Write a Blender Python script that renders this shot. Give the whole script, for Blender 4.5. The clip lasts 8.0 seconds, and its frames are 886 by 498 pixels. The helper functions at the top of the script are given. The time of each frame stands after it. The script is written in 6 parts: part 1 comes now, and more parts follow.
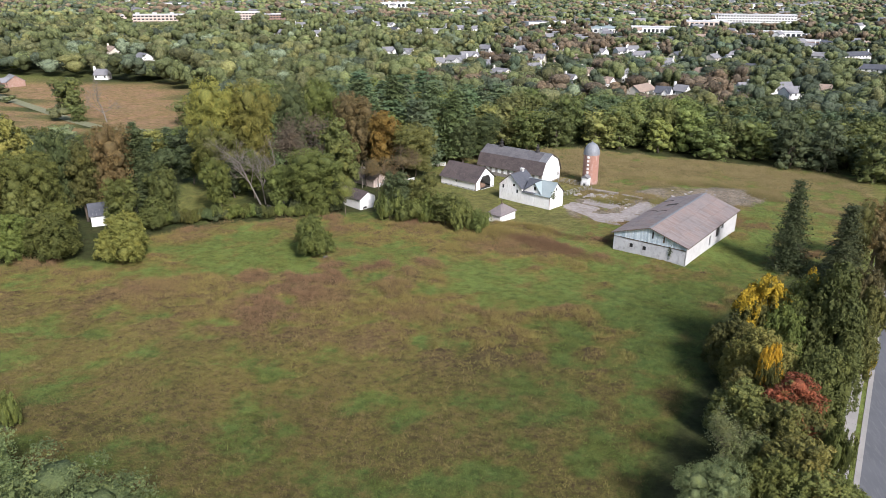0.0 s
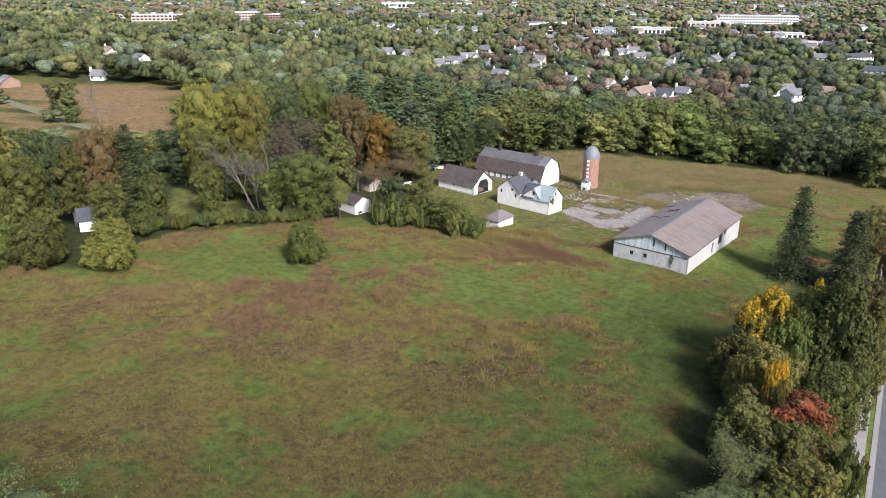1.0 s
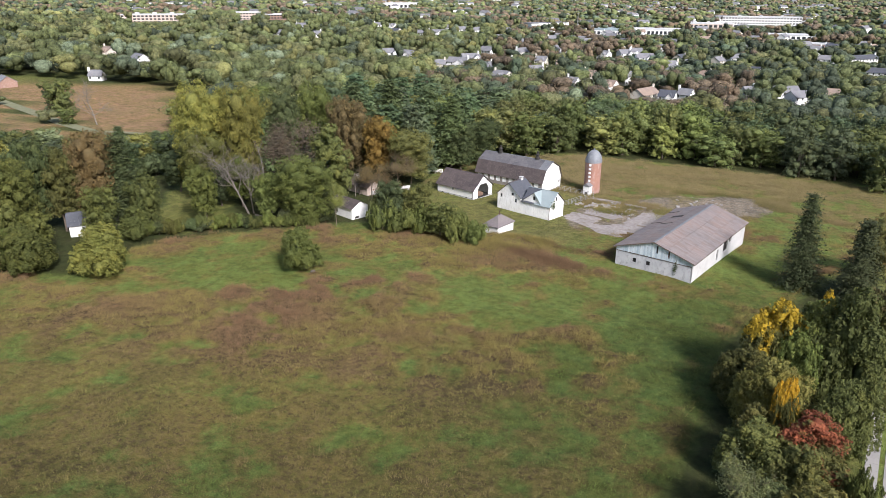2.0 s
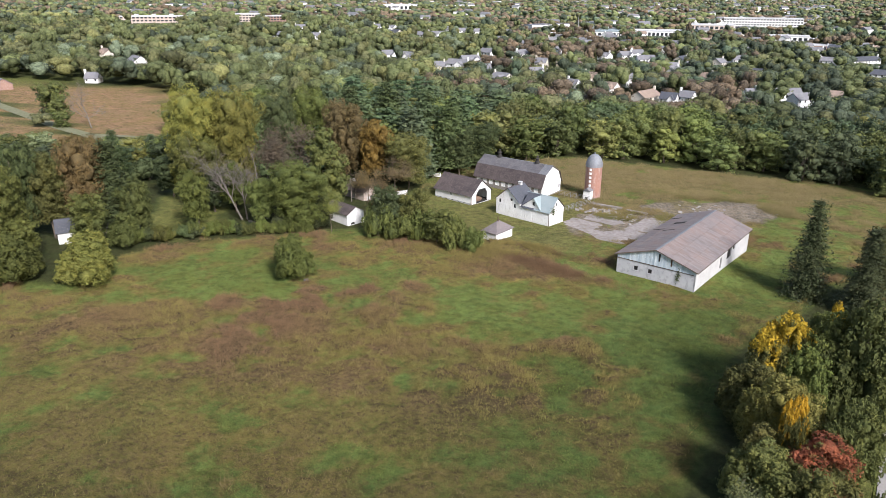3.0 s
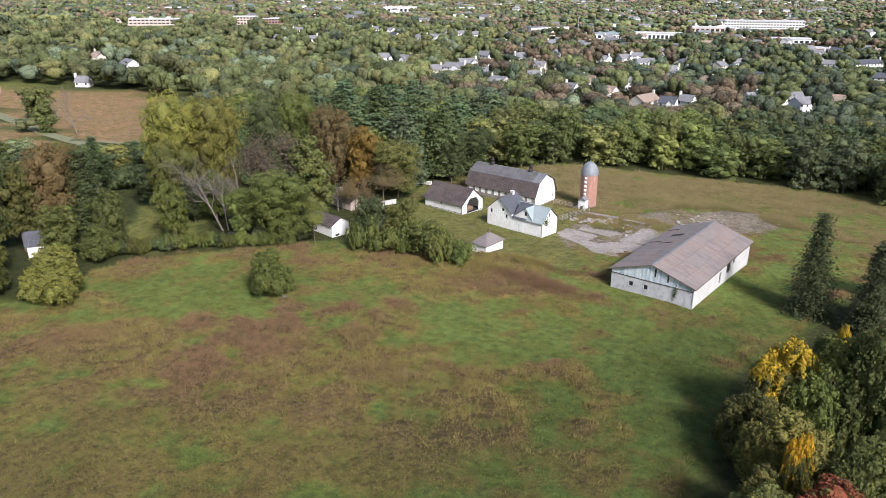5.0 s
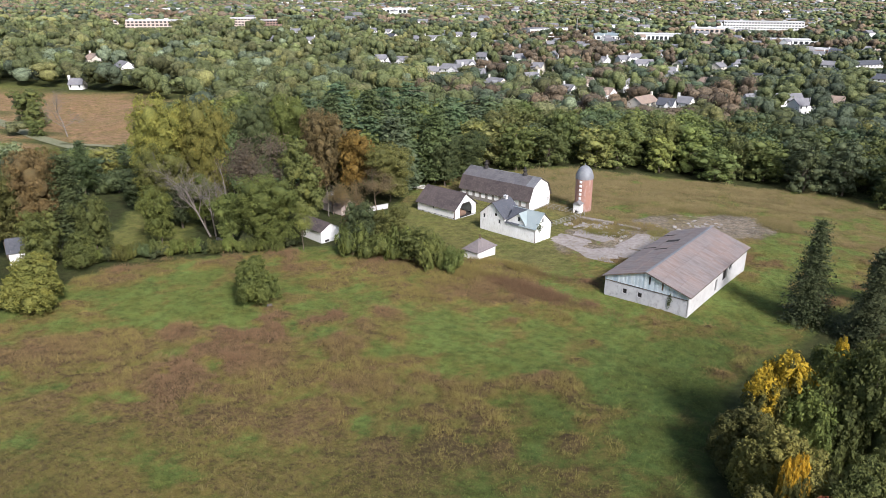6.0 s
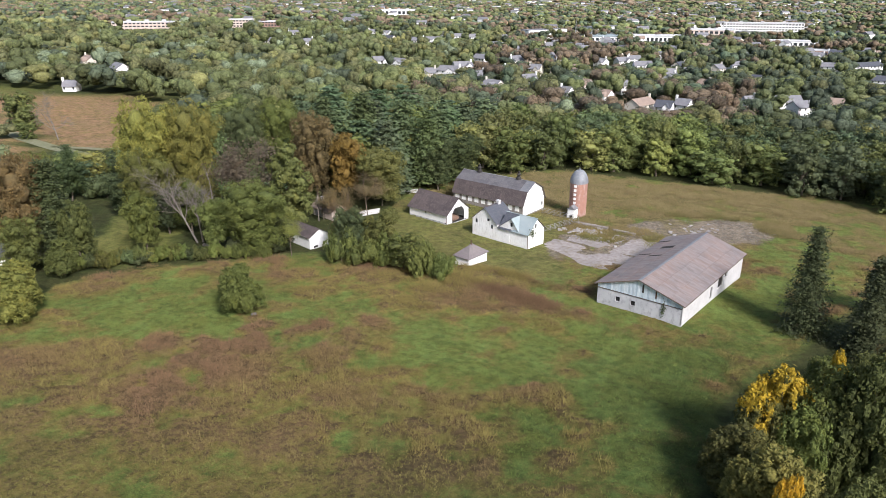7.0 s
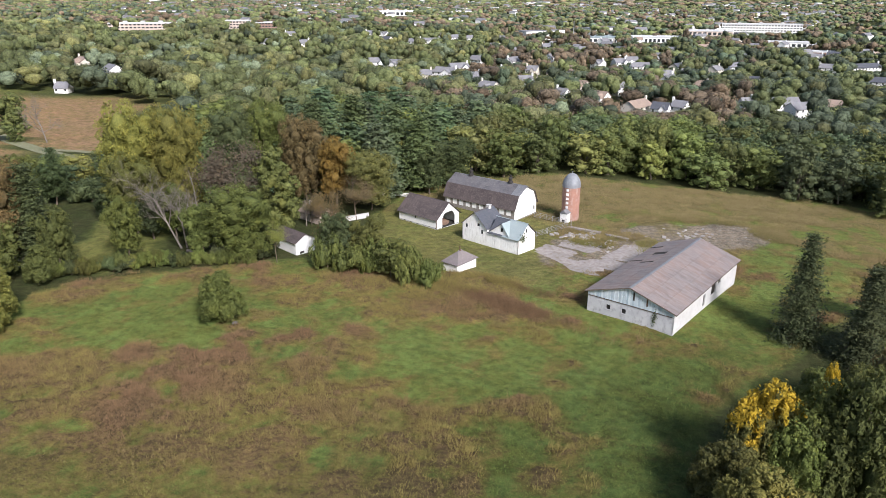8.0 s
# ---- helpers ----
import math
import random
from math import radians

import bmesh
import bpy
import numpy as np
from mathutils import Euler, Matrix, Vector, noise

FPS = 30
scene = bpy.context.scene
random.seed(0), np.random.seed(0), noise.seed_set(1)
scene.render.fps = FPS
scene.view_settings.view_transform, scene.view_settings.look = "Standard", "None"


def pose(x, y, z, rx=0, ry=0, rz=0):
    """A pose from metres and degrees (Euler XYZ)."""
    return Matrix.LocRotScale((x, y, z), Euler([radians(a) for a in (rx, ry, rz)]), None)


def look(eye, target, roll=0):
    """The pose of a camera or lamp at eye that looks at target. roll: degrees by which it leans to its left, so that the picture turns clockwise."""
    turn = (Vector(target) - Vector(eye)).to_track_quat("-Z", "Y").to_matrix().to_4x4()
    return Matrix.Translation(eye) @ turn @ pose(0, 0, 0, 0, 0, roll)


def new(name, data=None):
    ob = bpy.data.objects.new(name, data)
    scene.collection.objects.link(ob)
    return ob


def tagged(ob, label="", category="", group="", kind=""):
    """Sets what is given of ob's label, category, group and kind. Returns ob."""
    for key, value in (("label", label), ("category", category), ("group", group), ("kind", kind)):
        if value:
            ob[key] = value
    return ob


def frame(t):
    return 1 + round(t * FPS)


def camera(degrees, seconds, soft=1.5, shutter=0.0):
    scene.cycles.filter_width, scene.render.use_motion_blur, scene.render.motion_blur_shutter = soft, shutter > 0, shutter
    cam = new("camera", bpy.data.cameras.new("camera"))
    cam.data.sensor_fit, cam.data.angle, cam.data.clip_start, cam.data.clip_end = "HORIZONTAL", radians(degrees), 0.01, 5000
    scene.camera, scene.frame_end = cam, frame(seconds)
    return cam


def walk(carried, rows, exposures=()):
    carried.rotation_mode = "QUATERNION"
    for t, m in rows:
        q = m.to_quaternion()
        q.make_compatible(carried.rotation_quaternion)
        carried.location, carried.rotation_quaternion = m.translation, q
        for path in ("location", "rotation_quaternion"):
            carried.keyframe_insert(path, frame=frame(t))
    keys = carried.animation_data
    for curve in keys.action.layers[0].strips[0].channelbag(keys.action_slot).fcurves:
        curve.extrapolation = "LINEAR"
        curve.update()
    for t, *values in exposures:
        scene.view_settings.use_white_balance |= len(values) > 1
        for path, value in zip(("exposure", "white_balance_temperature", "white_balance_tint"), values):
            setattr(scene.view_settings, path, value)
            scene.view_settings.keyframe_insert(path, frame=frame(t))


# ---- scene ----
cam = camera(64.0, 8.0, 0.85)
PATH = [
    (0, (0.120, -0.470, 51.024), (-0.2641, 1.3593, 50.3119), -0.33),
    (0.5, (0.246, 1.492, 51.042), (-0.1381, 3.3215, 50.3294), -0.23),
    (1, (0.265, 3.435, 51.049), (-0.1205, 5.2645, 50.3375), -0.23),
    (1.5, (0.239, 5.320, 51.039), (-0.1493, 7.1483, 50.3279), -0.13),
    (3, (0.228, 10.963, 50.999), (-0.1644, 12.7919, 50.2921), -0.13),
    (3.5, (0.366, 12.797, 50.958), (-0.0272, 14.6266, 50.2524), -0.13),
    (4, (0.690, 14.607, 50.936), (0.2946, 16.4366, 50.2309), -0.13),
    (4.5, (1.106, 16.388, 50.909), (0.7102, 18.2180, 50.2060), -0.13),
    (6, (2.904, 21.545, 50.936), (2.5069, 23.3760, 50.2375), -0.23),
    (6.5, (3.564, 23.220, 50.958), (3.1660, 25.0517, 50.2610), -0.23),
    (7, (4.257, 24.874, 50.964), (3.8589, 26.7059, 50.2685), -0.23),
    (7.5, (5.024, 26.621, 50.938), (4.6266, 28.4544, 50.2428), -0.23),
    (8, (5.831, 28.340, 50.899), (5.4342, 30.1738, 50.2059), -0.23),
]
walk(cam, [(t, look(eye, target, roll)) for t, eye, target, roll in PATH])

# ---- world, sun, exposure ----
SUN_AZ, SUN_EL = -50.0, 38.0
scene.view_settings.exposure = 1.17
sky_world = bpy.data.worlds.new("sky")
scene.world = sky_world
sky_world.use_nodes = True
wn = sky_world.node_tree.nodes
sky = wn.new("ShaderNodeTexSky")
sky.sky_type, sky.sun_disc = "NISHITA", False
sky.sun_elevation, sky.sun_rotation = radians(SUN_EL), radians(90 - SUN_AZ)
sky.air_density, sky.dust_density = 1.0, 2.5
wn["Background"].inputs["Strength"].default_value = 0.09
sky_world.node_tree.links.new(sky.outputs[0], wn["Background"].inputs["Color"])
sun_light = bpy.data.lights.new("sun", "SUN")
sun_light.energy, sun_light.angle, sun_light.color = 3.05, radians(12.0), (0.975, 0.95, 1.0)
sun_way = Vector((math.cos(radians(SUN_AZ)) * math.cos(radians(SUN_EL)), math.sin(radians(SUN_AZ)) * math.cos(radians(SUN_EL)), math.sin(radians(SUN_EL))))
sun_lamp = new("sun", sun_light)
sun_lamp.matrix_world = look(sun_way * 300, (0, 0, 0))

# ---- materials ----


class Nodes:
    """A material's node tree with short calls."""

    def __init__(self, name):
        self.mat = bpy.data.materials.new(name)
        self.mat.use_nodes = True
        self.tree = self.mat.node_tree
        self.bsdf = self.tree.nodes["Principled BSDF"]
        self.out = self.tree.nodes["Material Output"]

    def add(self, kind, **inputs):
        n = self.tree.nodes.new(kind)
        for key, value in inputs.items():
            self.put(n, key.replace("_", " "), value)
        return n

    def put(self, n, key, value):
        if hasattr(value, "links"):
            self.tree.links.new(value, n.inputs[key])
        else:
            n.inputs[key].default_value = value

    def noise(self, scale, detail=4.0, rough=0.55, where="Object", stretch=None):
        c = self.add("ShaderNodeTexCoord").outputs[where]
        if stretch:
            m = self.add("ShaderNodeMapping")
            m.inputs["Scale"].default_value = stretch
            self.put(m, "Vector", c)
            c = m.outputs[0]
        n = self.add("ShaderNodeTexNoise", Scale=scale, Detail=detail, Roughness=rough)
        self.put(n, "Vector", c)
        return n.outputs["Fac"]

    def ramp(self, fac, lo, hi):
        n = self.add("ShaderNodeMapRange")
        self.put(n, "Value", fac)
        n.inputs["From Min"].default_value, n.inputs["From Max"].default_value = lo, hi
        return n.outputs[0]

    def mix(self, fac, a, b, blend="MIX"):
        n = self.add("ShaderNodeMix")
        n.data_type, n.blend_type = "RGBA", blend
        for slot, value in ((0, fac), (6, a), (7, b)):
            if hasattr(value, "links"):
                self.tree.links.new(value, n.inputs[slot])
            else:
                n.inputs[slot].default_value = (*value, 1) if isinstance(value, tuple) else value
        return n.outputs[2]

    def math(self, op, a, b):
        n = self.add("ShaderNodeMath")
        n.operation = op
        for slot, value in ((0, a), (1, b)):
            self.put(n, slot, value)
        return n.outputs[0]

    def attr(self, name, out="Fac"):
        n = self.add("ShaderNodeAttribute")
        n.attribute_name = name
        return n.outputs[out]

    def bump(self, fac, strength=0.4, distance=0.05):
        n = self.add("ShaderNodeBump", Strength=strength, Distance=distance)
        self.put(n, "Height", fac)
        self.put(self.bsdf, "Normal", n.outputs[0])

    def done(self, color, rough=0.8, spec=0.3, metal=0.0):
        self.put(self.bsdf, "Base Color", color)
        self.put(self.bsdf, "Roughness", rough)
        self.put(self.bsdf, "Specular IOR Level", spec)
        self.put(self.bsdf, "Metallic", metal)
        return self.mat


def surface(name, a, b, wear, coarse=0.4, fine=6.0, rough=0.8, metal=0.0, spec=0.3, wear_amount=0.35, stretch=None, jitter=0.0, bump=0.3):
    """Two tones at a coarse scale, worn patches at a fine scale, small relief."""
    n = Nodes(name)
    col = n.mix(n.ramp(n.noise(coarse, 5), 0.35, 0.65), a, b)
    worn = n.ramp(n.noise(fine, 6, 0.65, stretch=stretch), 0.62 - wear_amount * 0.4, 0.78)
    col = n.mix(worn, col, wear)
    if jitter:
        rnd = n.add("ShaderNodeObjectInfo").outputs["Random"]
        col = n.mix(n.math("MULTIPLY", rnd, jitter), col, wear)
    n.bump(n.noise(fine * 2.5, 3), bump, 0.03)
    return n.done(col, rough, spec, metal)


def leaf_material(name, joined=False, under=None):
    """Foliage: the tree's own tint, uneven from clump to clump and from leaf to leaf, speckled with painted shadow
    gaps, with a little light through it.
    """
    n = Nodes(name)
    info = n.add("ShaderNodeObjectInfo")
    base = n.attr("tint", "Color") if joined else info.outputs["Color"]
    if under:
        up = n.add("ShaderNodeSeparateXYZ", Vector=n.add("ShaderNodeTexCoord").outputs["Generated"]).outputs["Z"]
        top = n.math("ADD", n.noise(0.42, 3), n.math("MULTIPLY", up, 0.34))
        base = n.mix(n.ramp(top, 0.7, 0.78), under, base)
    geo = n.add("ShaderNodeNewGeometry")
    isle = geo.outputs["Random Per Island"]
    col = n.mix(n.math("MULTIPLY", isle, 0.25 if joined else 0.6), base, n.mix(1.0, base, (1.55, 1.45, 1.2), "MULTIPLY"))
    big = n.ramp(n.noise(0.3, 3), 0.42, 0.62)
    col = n.mix(n.math("MULTIPLY", big, 0.25 if joined else 0.5), col, n.mix(1.0, col, (0.55, 0.62, 0.6), "MULTIPLY"))
    if not joined:
        warm = n.ramp(n.noise(0.55, 2), 0.52, 0.72)
        col = n.mix(n.math("MULTIPLY", warm, 0.45), col, n.mix(1.0, col, (1.5, 1.3, 0.9), "MULTIPLY"))
    # Speckle of dark and light in the colour: leaves with shadowed gaps between
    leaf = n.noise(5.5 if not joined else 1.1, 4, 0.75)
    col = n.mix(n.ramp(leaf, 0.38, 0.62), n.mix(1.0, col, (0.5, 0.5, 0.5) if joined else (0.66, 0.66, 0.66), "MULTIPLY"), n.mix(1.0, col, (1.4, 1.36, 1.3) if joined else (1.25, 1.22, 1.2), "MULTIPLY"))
    n.bump(leaf, 0.8, 0.25 if not joined else 0.6)
    n.done(col, 0.62, 0.2)
    t = n.add("ShaderNodeBsdfTranslucent")
    n.put(t, "Color", col)
    m = n.add("ShaderNodeMixShader", Fac=0.22)
    n.tree.links.new(n.bsdf.outputs[0], m.inputs[1])
    n.tree.links.new(t.outputs[0], m.inputs[2])
    n.tree.links.new(m.outputs[0], n.out.inputs["Surface"])
    return n.mat


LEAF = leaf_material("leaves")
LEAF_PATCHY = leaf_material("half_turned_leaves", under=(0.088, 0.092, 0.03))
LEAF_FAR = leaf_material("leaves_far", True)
BARK = surface("bark", (0.11, 0.085, 0.06), (0.07, 0.055, 0.04), (0.2, 0.18, 0.15), 1.5, 8, 0.9)
DEADWOOD = surface("dead_wood", (0.17, 0.145, 0.122), (0.12, 0.105, 0.09), (0.26, 0.235, 0.205), 1.0, 8, 0.9)
WHITE_BOARD = surface("white_boards", (0.76, 0.755, 0.74), (0.66, 0.655, 0.64), (0.3, 0.27, 0.24), 0.5, 3.0, 0.7, wear_amount=0.2, stretch=(4, 4, 0.5))
WORN_BOARD = surface("worn_white_boards", (0.76, 0.755, 0.74), (0.66, 0.65, 0.63), (0.2, 0.17, 0.145), 0.5, 2.0, 0.75, wear_amount=0.22, stretch=(5, 5, 0.35))
BARE_BOARD = surface("bare_boards", (0.13, 0.1, 0.08), (0.09, 0.07, 0.055), (0.25, 0.21, 0.18), 0.6, 4, 0.85)
BLOCK = surface("block_wall", (0.43, 0.43, 0.435), (0.36, 0.36, 0.37), (0.2, 0.2, 0.2), 0.5, 1.3, 0.85, wear_amount=0.3, stretch=(1, 1, 0.6))
WHITE_BLOCK = surface("limewashed_block", (0.46, 0.455, 0.45), (0.4, 0.395, 0.39), (0.28, 0.27, 0.25), 0.4, 1.6, 0.85, wear_amount=0.1)


def ribbed_steel():
    n = Nodes("pale_blue_steel")
    isle = n.add("ShaderNodeNewGeometry").outputs["Random Per Island"]
    col = n.mix(isle, (0.36, 0.44, 0.5), (0.62, 0.67, 0.7))
    col = n.mix(n.ramp(n.noise(2.5, 6, 0.65, stretch=(3, 3, 0.4)), 0.6, 0.78), col, (0.24, 0.22, 0.21))
    return n.done(col, 0.5, 0.3, 0.2)


GABLE_METAL = ribbed_steel()
RUST_ROOF = surface("weathered_roof_sheet", (0.188, 0.134, 0.115), (0.135, 0.115, 0.112), (0.235, 0.21, 0.2), 0.3, 1.4, 0.7, 0.05, wear_amount=0.4, stretch=(0.35, 1.6, 1), jitter=0.4)
SHINGLE = surface("dark_shingles", (0.062, 0.049, 0.048), (0.045, 0.037, 0.038), (0.13, 0.105, 0.098), 0.35, 2.6, 0.85, wear_amount=0.3, jitter=0.3)
GREY_SHINGLE = surface("grey_shingles", (0.088, 0.086, 0.094), (0.066, 0.064, 0.07), (0.15, 0.14, 0.14), 0.35, 2.6, 0.85, wear_amount=0.35, jitter=0.35)
RIDGE_METAL = surface("grey_roof_metal", (0.19, 0.195, 0.205), (0.15, 0.155, 0.165), (0.28, 0.26, 0.25), 0.3, 2.5, 0.5, 0.3)
BLUE_ROOF = surface("pale_blue_roof", (0.3, 0.345, 0.345), (0.26, 0.31, 0.315), (0.38, 0.4, 0.39), 0.4, 2.5, 0.5, 0.2, wear_amount=0.1)
PINK_ROOF = surface("faded_roof", (0.15, 0.128, 0.126), (0.12, 0.105, 0.107), (0.21, 0.19, 0.185), 0.5, 3, 0.75)
SILO_TILE = surface("silo_tile", (0.31, 0.165, 0.125), (0.25, 0.135, 0.108), (0.38, 0.3, 0.26), 0.35, 1.4, 0.6, wear_amount=0.3, stretch=(1, 1, 0.4))
SILO_ROOF = surface("silo_roof_metal", (0.2, 0.215, 0.235), (0.16, 0.17, 0.19), (0.28, 0.28, 0.28), 0.6, 3, 0.65, 0.2)
STONE_WALL = surface("rubble_stone_wall", (0.2, 0.18, 0.16), (0.15, 0.135, 0.12), (0.28, 0.26, 0.24), 0.8, 2.5, 0.9, wear_amount=0.4)
# Near-black: puts unlit insides into a colour; also blackened metal and tyres
DARK = surface("dark_interior", (0.02, 0.019, 0.018), (0.03, 0.027, 0.025), (0.05, 0.045, 0.04), 1, 5, 0.9)
RUSTY = surface("rusty_iron", (0.1, 0.065, 0.045), (0.07, 0.05, 0.04), (0.2, 0.1, 0.05), 1, 6, 0.7, 0.4)
GALVANISED = surface("galvanised_pipe", (0.4, 0.4, 0.4), (0.33, 0.33, 0.33), (0.25, 0.2, 0.17), 1, 6, 0.5, 0.6)
CONCRETE = surface("old_concrete", (0.29, 0.26, 0.245), (0.22, 0.198, 0.188), (0.14, 0.11, 0.072), 0.3, 0.9, 0.9, wear_amount=0.5)
KERB = surface("kerb_concrete", (0.27, 0.255, 0.24), (0.23, 0.22, 0.205), (0.15, 0.14, 0.12), 0.3, 2, 0.9, wear_amount=0.1)
ASPHALT = surface("asphalt", (0.1, 0.103, 0.112), (0.085, 0.088, 0.096), (0.135, 0.135, 0.14), 0.15, 3, 0.85, wear_amount=0.3, stretch=(1, 0.15, 1))
GRAVEL = surface("gravel_lane", (0.2, 0.19, 0.125), (0.16, 0.16, 0.095), (0.11, 0.125, 0.05), 0.2, 1, 0.95, wear_amount=0.6)
RUBBLE = surface("rubble", (0.22, 0.2, 0.185), (0.15, 0.13, 0.115), (0.36, 0.345, 0.33), 1.2, 5, 0.9, jitter=0.6)
STRAW = surface("hay_heap", (0.16, 0.1, 0.07), (0.12, 0.075, 0.055), (0.22, 0.16, 0.11), 1, 6, 0.95)
GLASS = surface("dark_window_glass", (0.03, 0.035, 0.04), (0.045, 0.05, 0.055), (0.06, 0.06, 0.06), 1, 4, 0.12, spec=0.6)
WHITE_WALL = surface("white_siding", (0.76, 0.75, 0.73), (0.7, 0.69, 0.67), (0.55, 0.54, 0.52), 0.3, 2, 0.7, wear_amount=0.05)
CREAM_WALL = surface("cream_siding", (0.58, 0.53, 0.45), (0.52, 0.48, 0.41), (0.45, 0.4, 0.34), 0.3, 2, 0.75, wear_amount=0.05)
BRICK_WALL = surface("red_brick_wall", (0.27, 0.165, 0.13), (0.22, 0.14, 0.11), (0.34, 0.26, 0.22), 0.3, 2, 0.85)
PALE_BRICK = surface("pale_brick_wall", (0.52, 0.42, 0.36), (0.46, 0.37, 0.32), (0.58, 0.5, 0.44), 0.3, 2, 0.85)
GREY_ROOF = surface("grey_shingle_roof", (0.17, 0.17, 0.18), (0.13, 0.13, 0.14), (0.23, 0.22, 0.22), 0.3, 2, 0.85)
BROWN_ROOF = surface("brown_shingle_roof", (0.24, 0.18, 0.14), (0.19, 0.145, 0.12), (0.3, 0.24, 0.2), 0.3, 2, 0.85)
DARK_ROOF = surface("slate_roof", (0.065, 0.07, 0.085), (0.05, 0.055, 0.065), (0.1, 0.1, 0.11), 0.3, 2, 0.8)
FLAT_ROOF = surface("pale_flat_roof", (0.5, 0.5, 0.5), (0.42, 0.42, 0.43), (0.3, 0.3, 0.3), 0.1, 0.6, 0.8, wear_amount=0.15)
CAR_PAINT = surface("car_paint", (0.7, 0.7, 0.72), (0.66, 0.66, 0.68), (0.6, 0.6, 0.6), 0.4, 3, 0.3, 0.0, 0.6, 0.02)


def ground_material():
    n = Nodes("ground")
    fine = n.noise(1.7, 7, 0.72)
    mid = n.noise(0.24, 6, 0.65)
    broad = n.noise(0.035, 4, 0.5)
    tiny = n.noise(8.0, 4, 0.75)
    hummock = n.noise(0.75, 4, 0.6)
    green = n.mix(n.ramp(mid, 0.38, 0.62), (0.108, 0.124, 0.032), (0.124, 0.174, 0.05))
    green = n.mix(n.math("MULTIPLY", n.ramp(fine, 0.45, 0.7), 0.6), green, (0.155, 0.145, 0.05))
    dry = n.mix(n.ramp(mid, 0.35, 0.65), (0.168, 0.131, 0.044), (0.145, 0.125, 0.039))
    dry = n.mix(n.math("MULTIPLY", n.ramp(fine, 0.42, 0.7), 0.7), dry, (0.18, 0.138, 0.06))
    edge = n.math("ADD", n.attr("dry"), n.math("MULTIPLY", n.math("SUBTRACT", fine, 0.5), 1.1))
    col = n.mix(n.ramp(edge, 0.13, 0.5), green, dry)
    rust = n.mix(n.ramp(fine, 0.4, 0.62), (0.17, 0.108, 0.062), (0.09, 0.062, 0.035))
    col = n.mix(n.math("MULTIPLY", n.ramp(edge, 0.54, 0.74), 0.95), col, rust)
    straw = n.mix(n.ramp(fine, 0.38, 0.62), (0.19, 0.15, 0.072), (0.12, 0.108, 0.042))
    col = n.mix(n.math("MULTIPLY", n.attr("straw"), n.ramp(edge, 0.1, 0.6)), col, straw)
    hay = n.mix(n.ramp(mid, 0.35, 0.65), (0.27, 0.16, 0.105), (0.17, 0.13, 0.06))
    hay = n.mix(n.math("MULTIPLY", n.ramp(fine, 0.45, 0.7), 0.6), hay, (0.15, 0.115, 0.05))
    col = n.mix(n.attr("hay"), col, hay)
    lawn = n.mix(n.ramp(mid, 0.35, 0.65), (0.09, 0.108, 0.03), (0.15, 0.145, 0.05))
    lawn = n.mix(n.math("MULTIPLY", n.ramp(fine, 0.42, 0.7), 0.6), lawn, (0.19, 0.155, 0.07))
    col = n.mix(n.attr("lawn"), col, lawn)
    stone = n.mix(n.ramp(fine, 0.38, 0.62), (0.255, 0.22, 0.195), (0.145, 0.11, 0.075))
    bare = n.math("ADD", n.attr("bare"), n.math("MULTIPLY", n.math("SUBTRACT", fine, 0.5), 1.6))
    col = n.mix(n.ramp(bare, 0.35, 0.65), col, stone)
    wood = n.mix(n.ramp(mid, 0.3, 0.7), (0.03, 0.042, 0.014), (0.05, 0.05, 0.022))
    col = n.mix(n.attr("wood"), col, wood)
    # Shade of the roadside trees and a darker near pasture, put into the colour
    col = n.mix(n.math("MULTIPLY", n.attr("shade_mask"), 0.85), col, n.mix(1.0, col, (0.45, 0.5, 0.5), "MULTIPLY"))
    col = n.mix(n.ramp(tiny, 0.38, 0.62), n.mix(1.0, col, (0.55, 0.56, 0.55), "MULTIPLY"), n.mix(1.0, col, (1.3, 1.3, 1.25), "MULTIPLY"))
    col = n.mix(n.math("MULTIPLY", n.ramp(broad, 0.4, 0.65), 0.3), col, n.mix(1.0, col, (1.22, 1.12, 0.95), "MULTIPLY"))
    # Hollows of the hummock relief are darkened in the colour, as painted shade
    col = n.mix(n.ramp(hummock, 0.36, 0.6), n.mix(1.0, col, (0.76, 0.78, 0.76), "MULTIPLY"), n.mix(1.0, col, (1.22, 1.2, 1.15), "MULTIPLY"))
    n.bump(n.math("ADD", n.math("MULTIPLY", n.math("ADD", fine, hummock), 0.7), n.math("MULTIPLY", tiny, 0.3)), 1.0, 0.5)
    return n.done(col, 0.95, 0.1)


GROUND = ground_material()


def tuft_material():
    n = Nodes("grass_blades")
    col = n.attr("tint", "Color")
    geo = n.add("ShaderNodeNewGeometry")
    col = n.mix(n.math("MULTIPLY", geo.outputs["Random Per Island"], 0.6), col, n.mix(1.0, col, (1.35, 1.3, 1.2), "MULTIPLY"))
    up = n.add("ShaderNodeCombineXYZ", X=0.25, Y=-0.3, Z=0.92)
    n.put(n.bsdf, "Normal", up.outputs[0])
    return n.done(col, 0.9, 0.05)


TUFT = tuft_material()

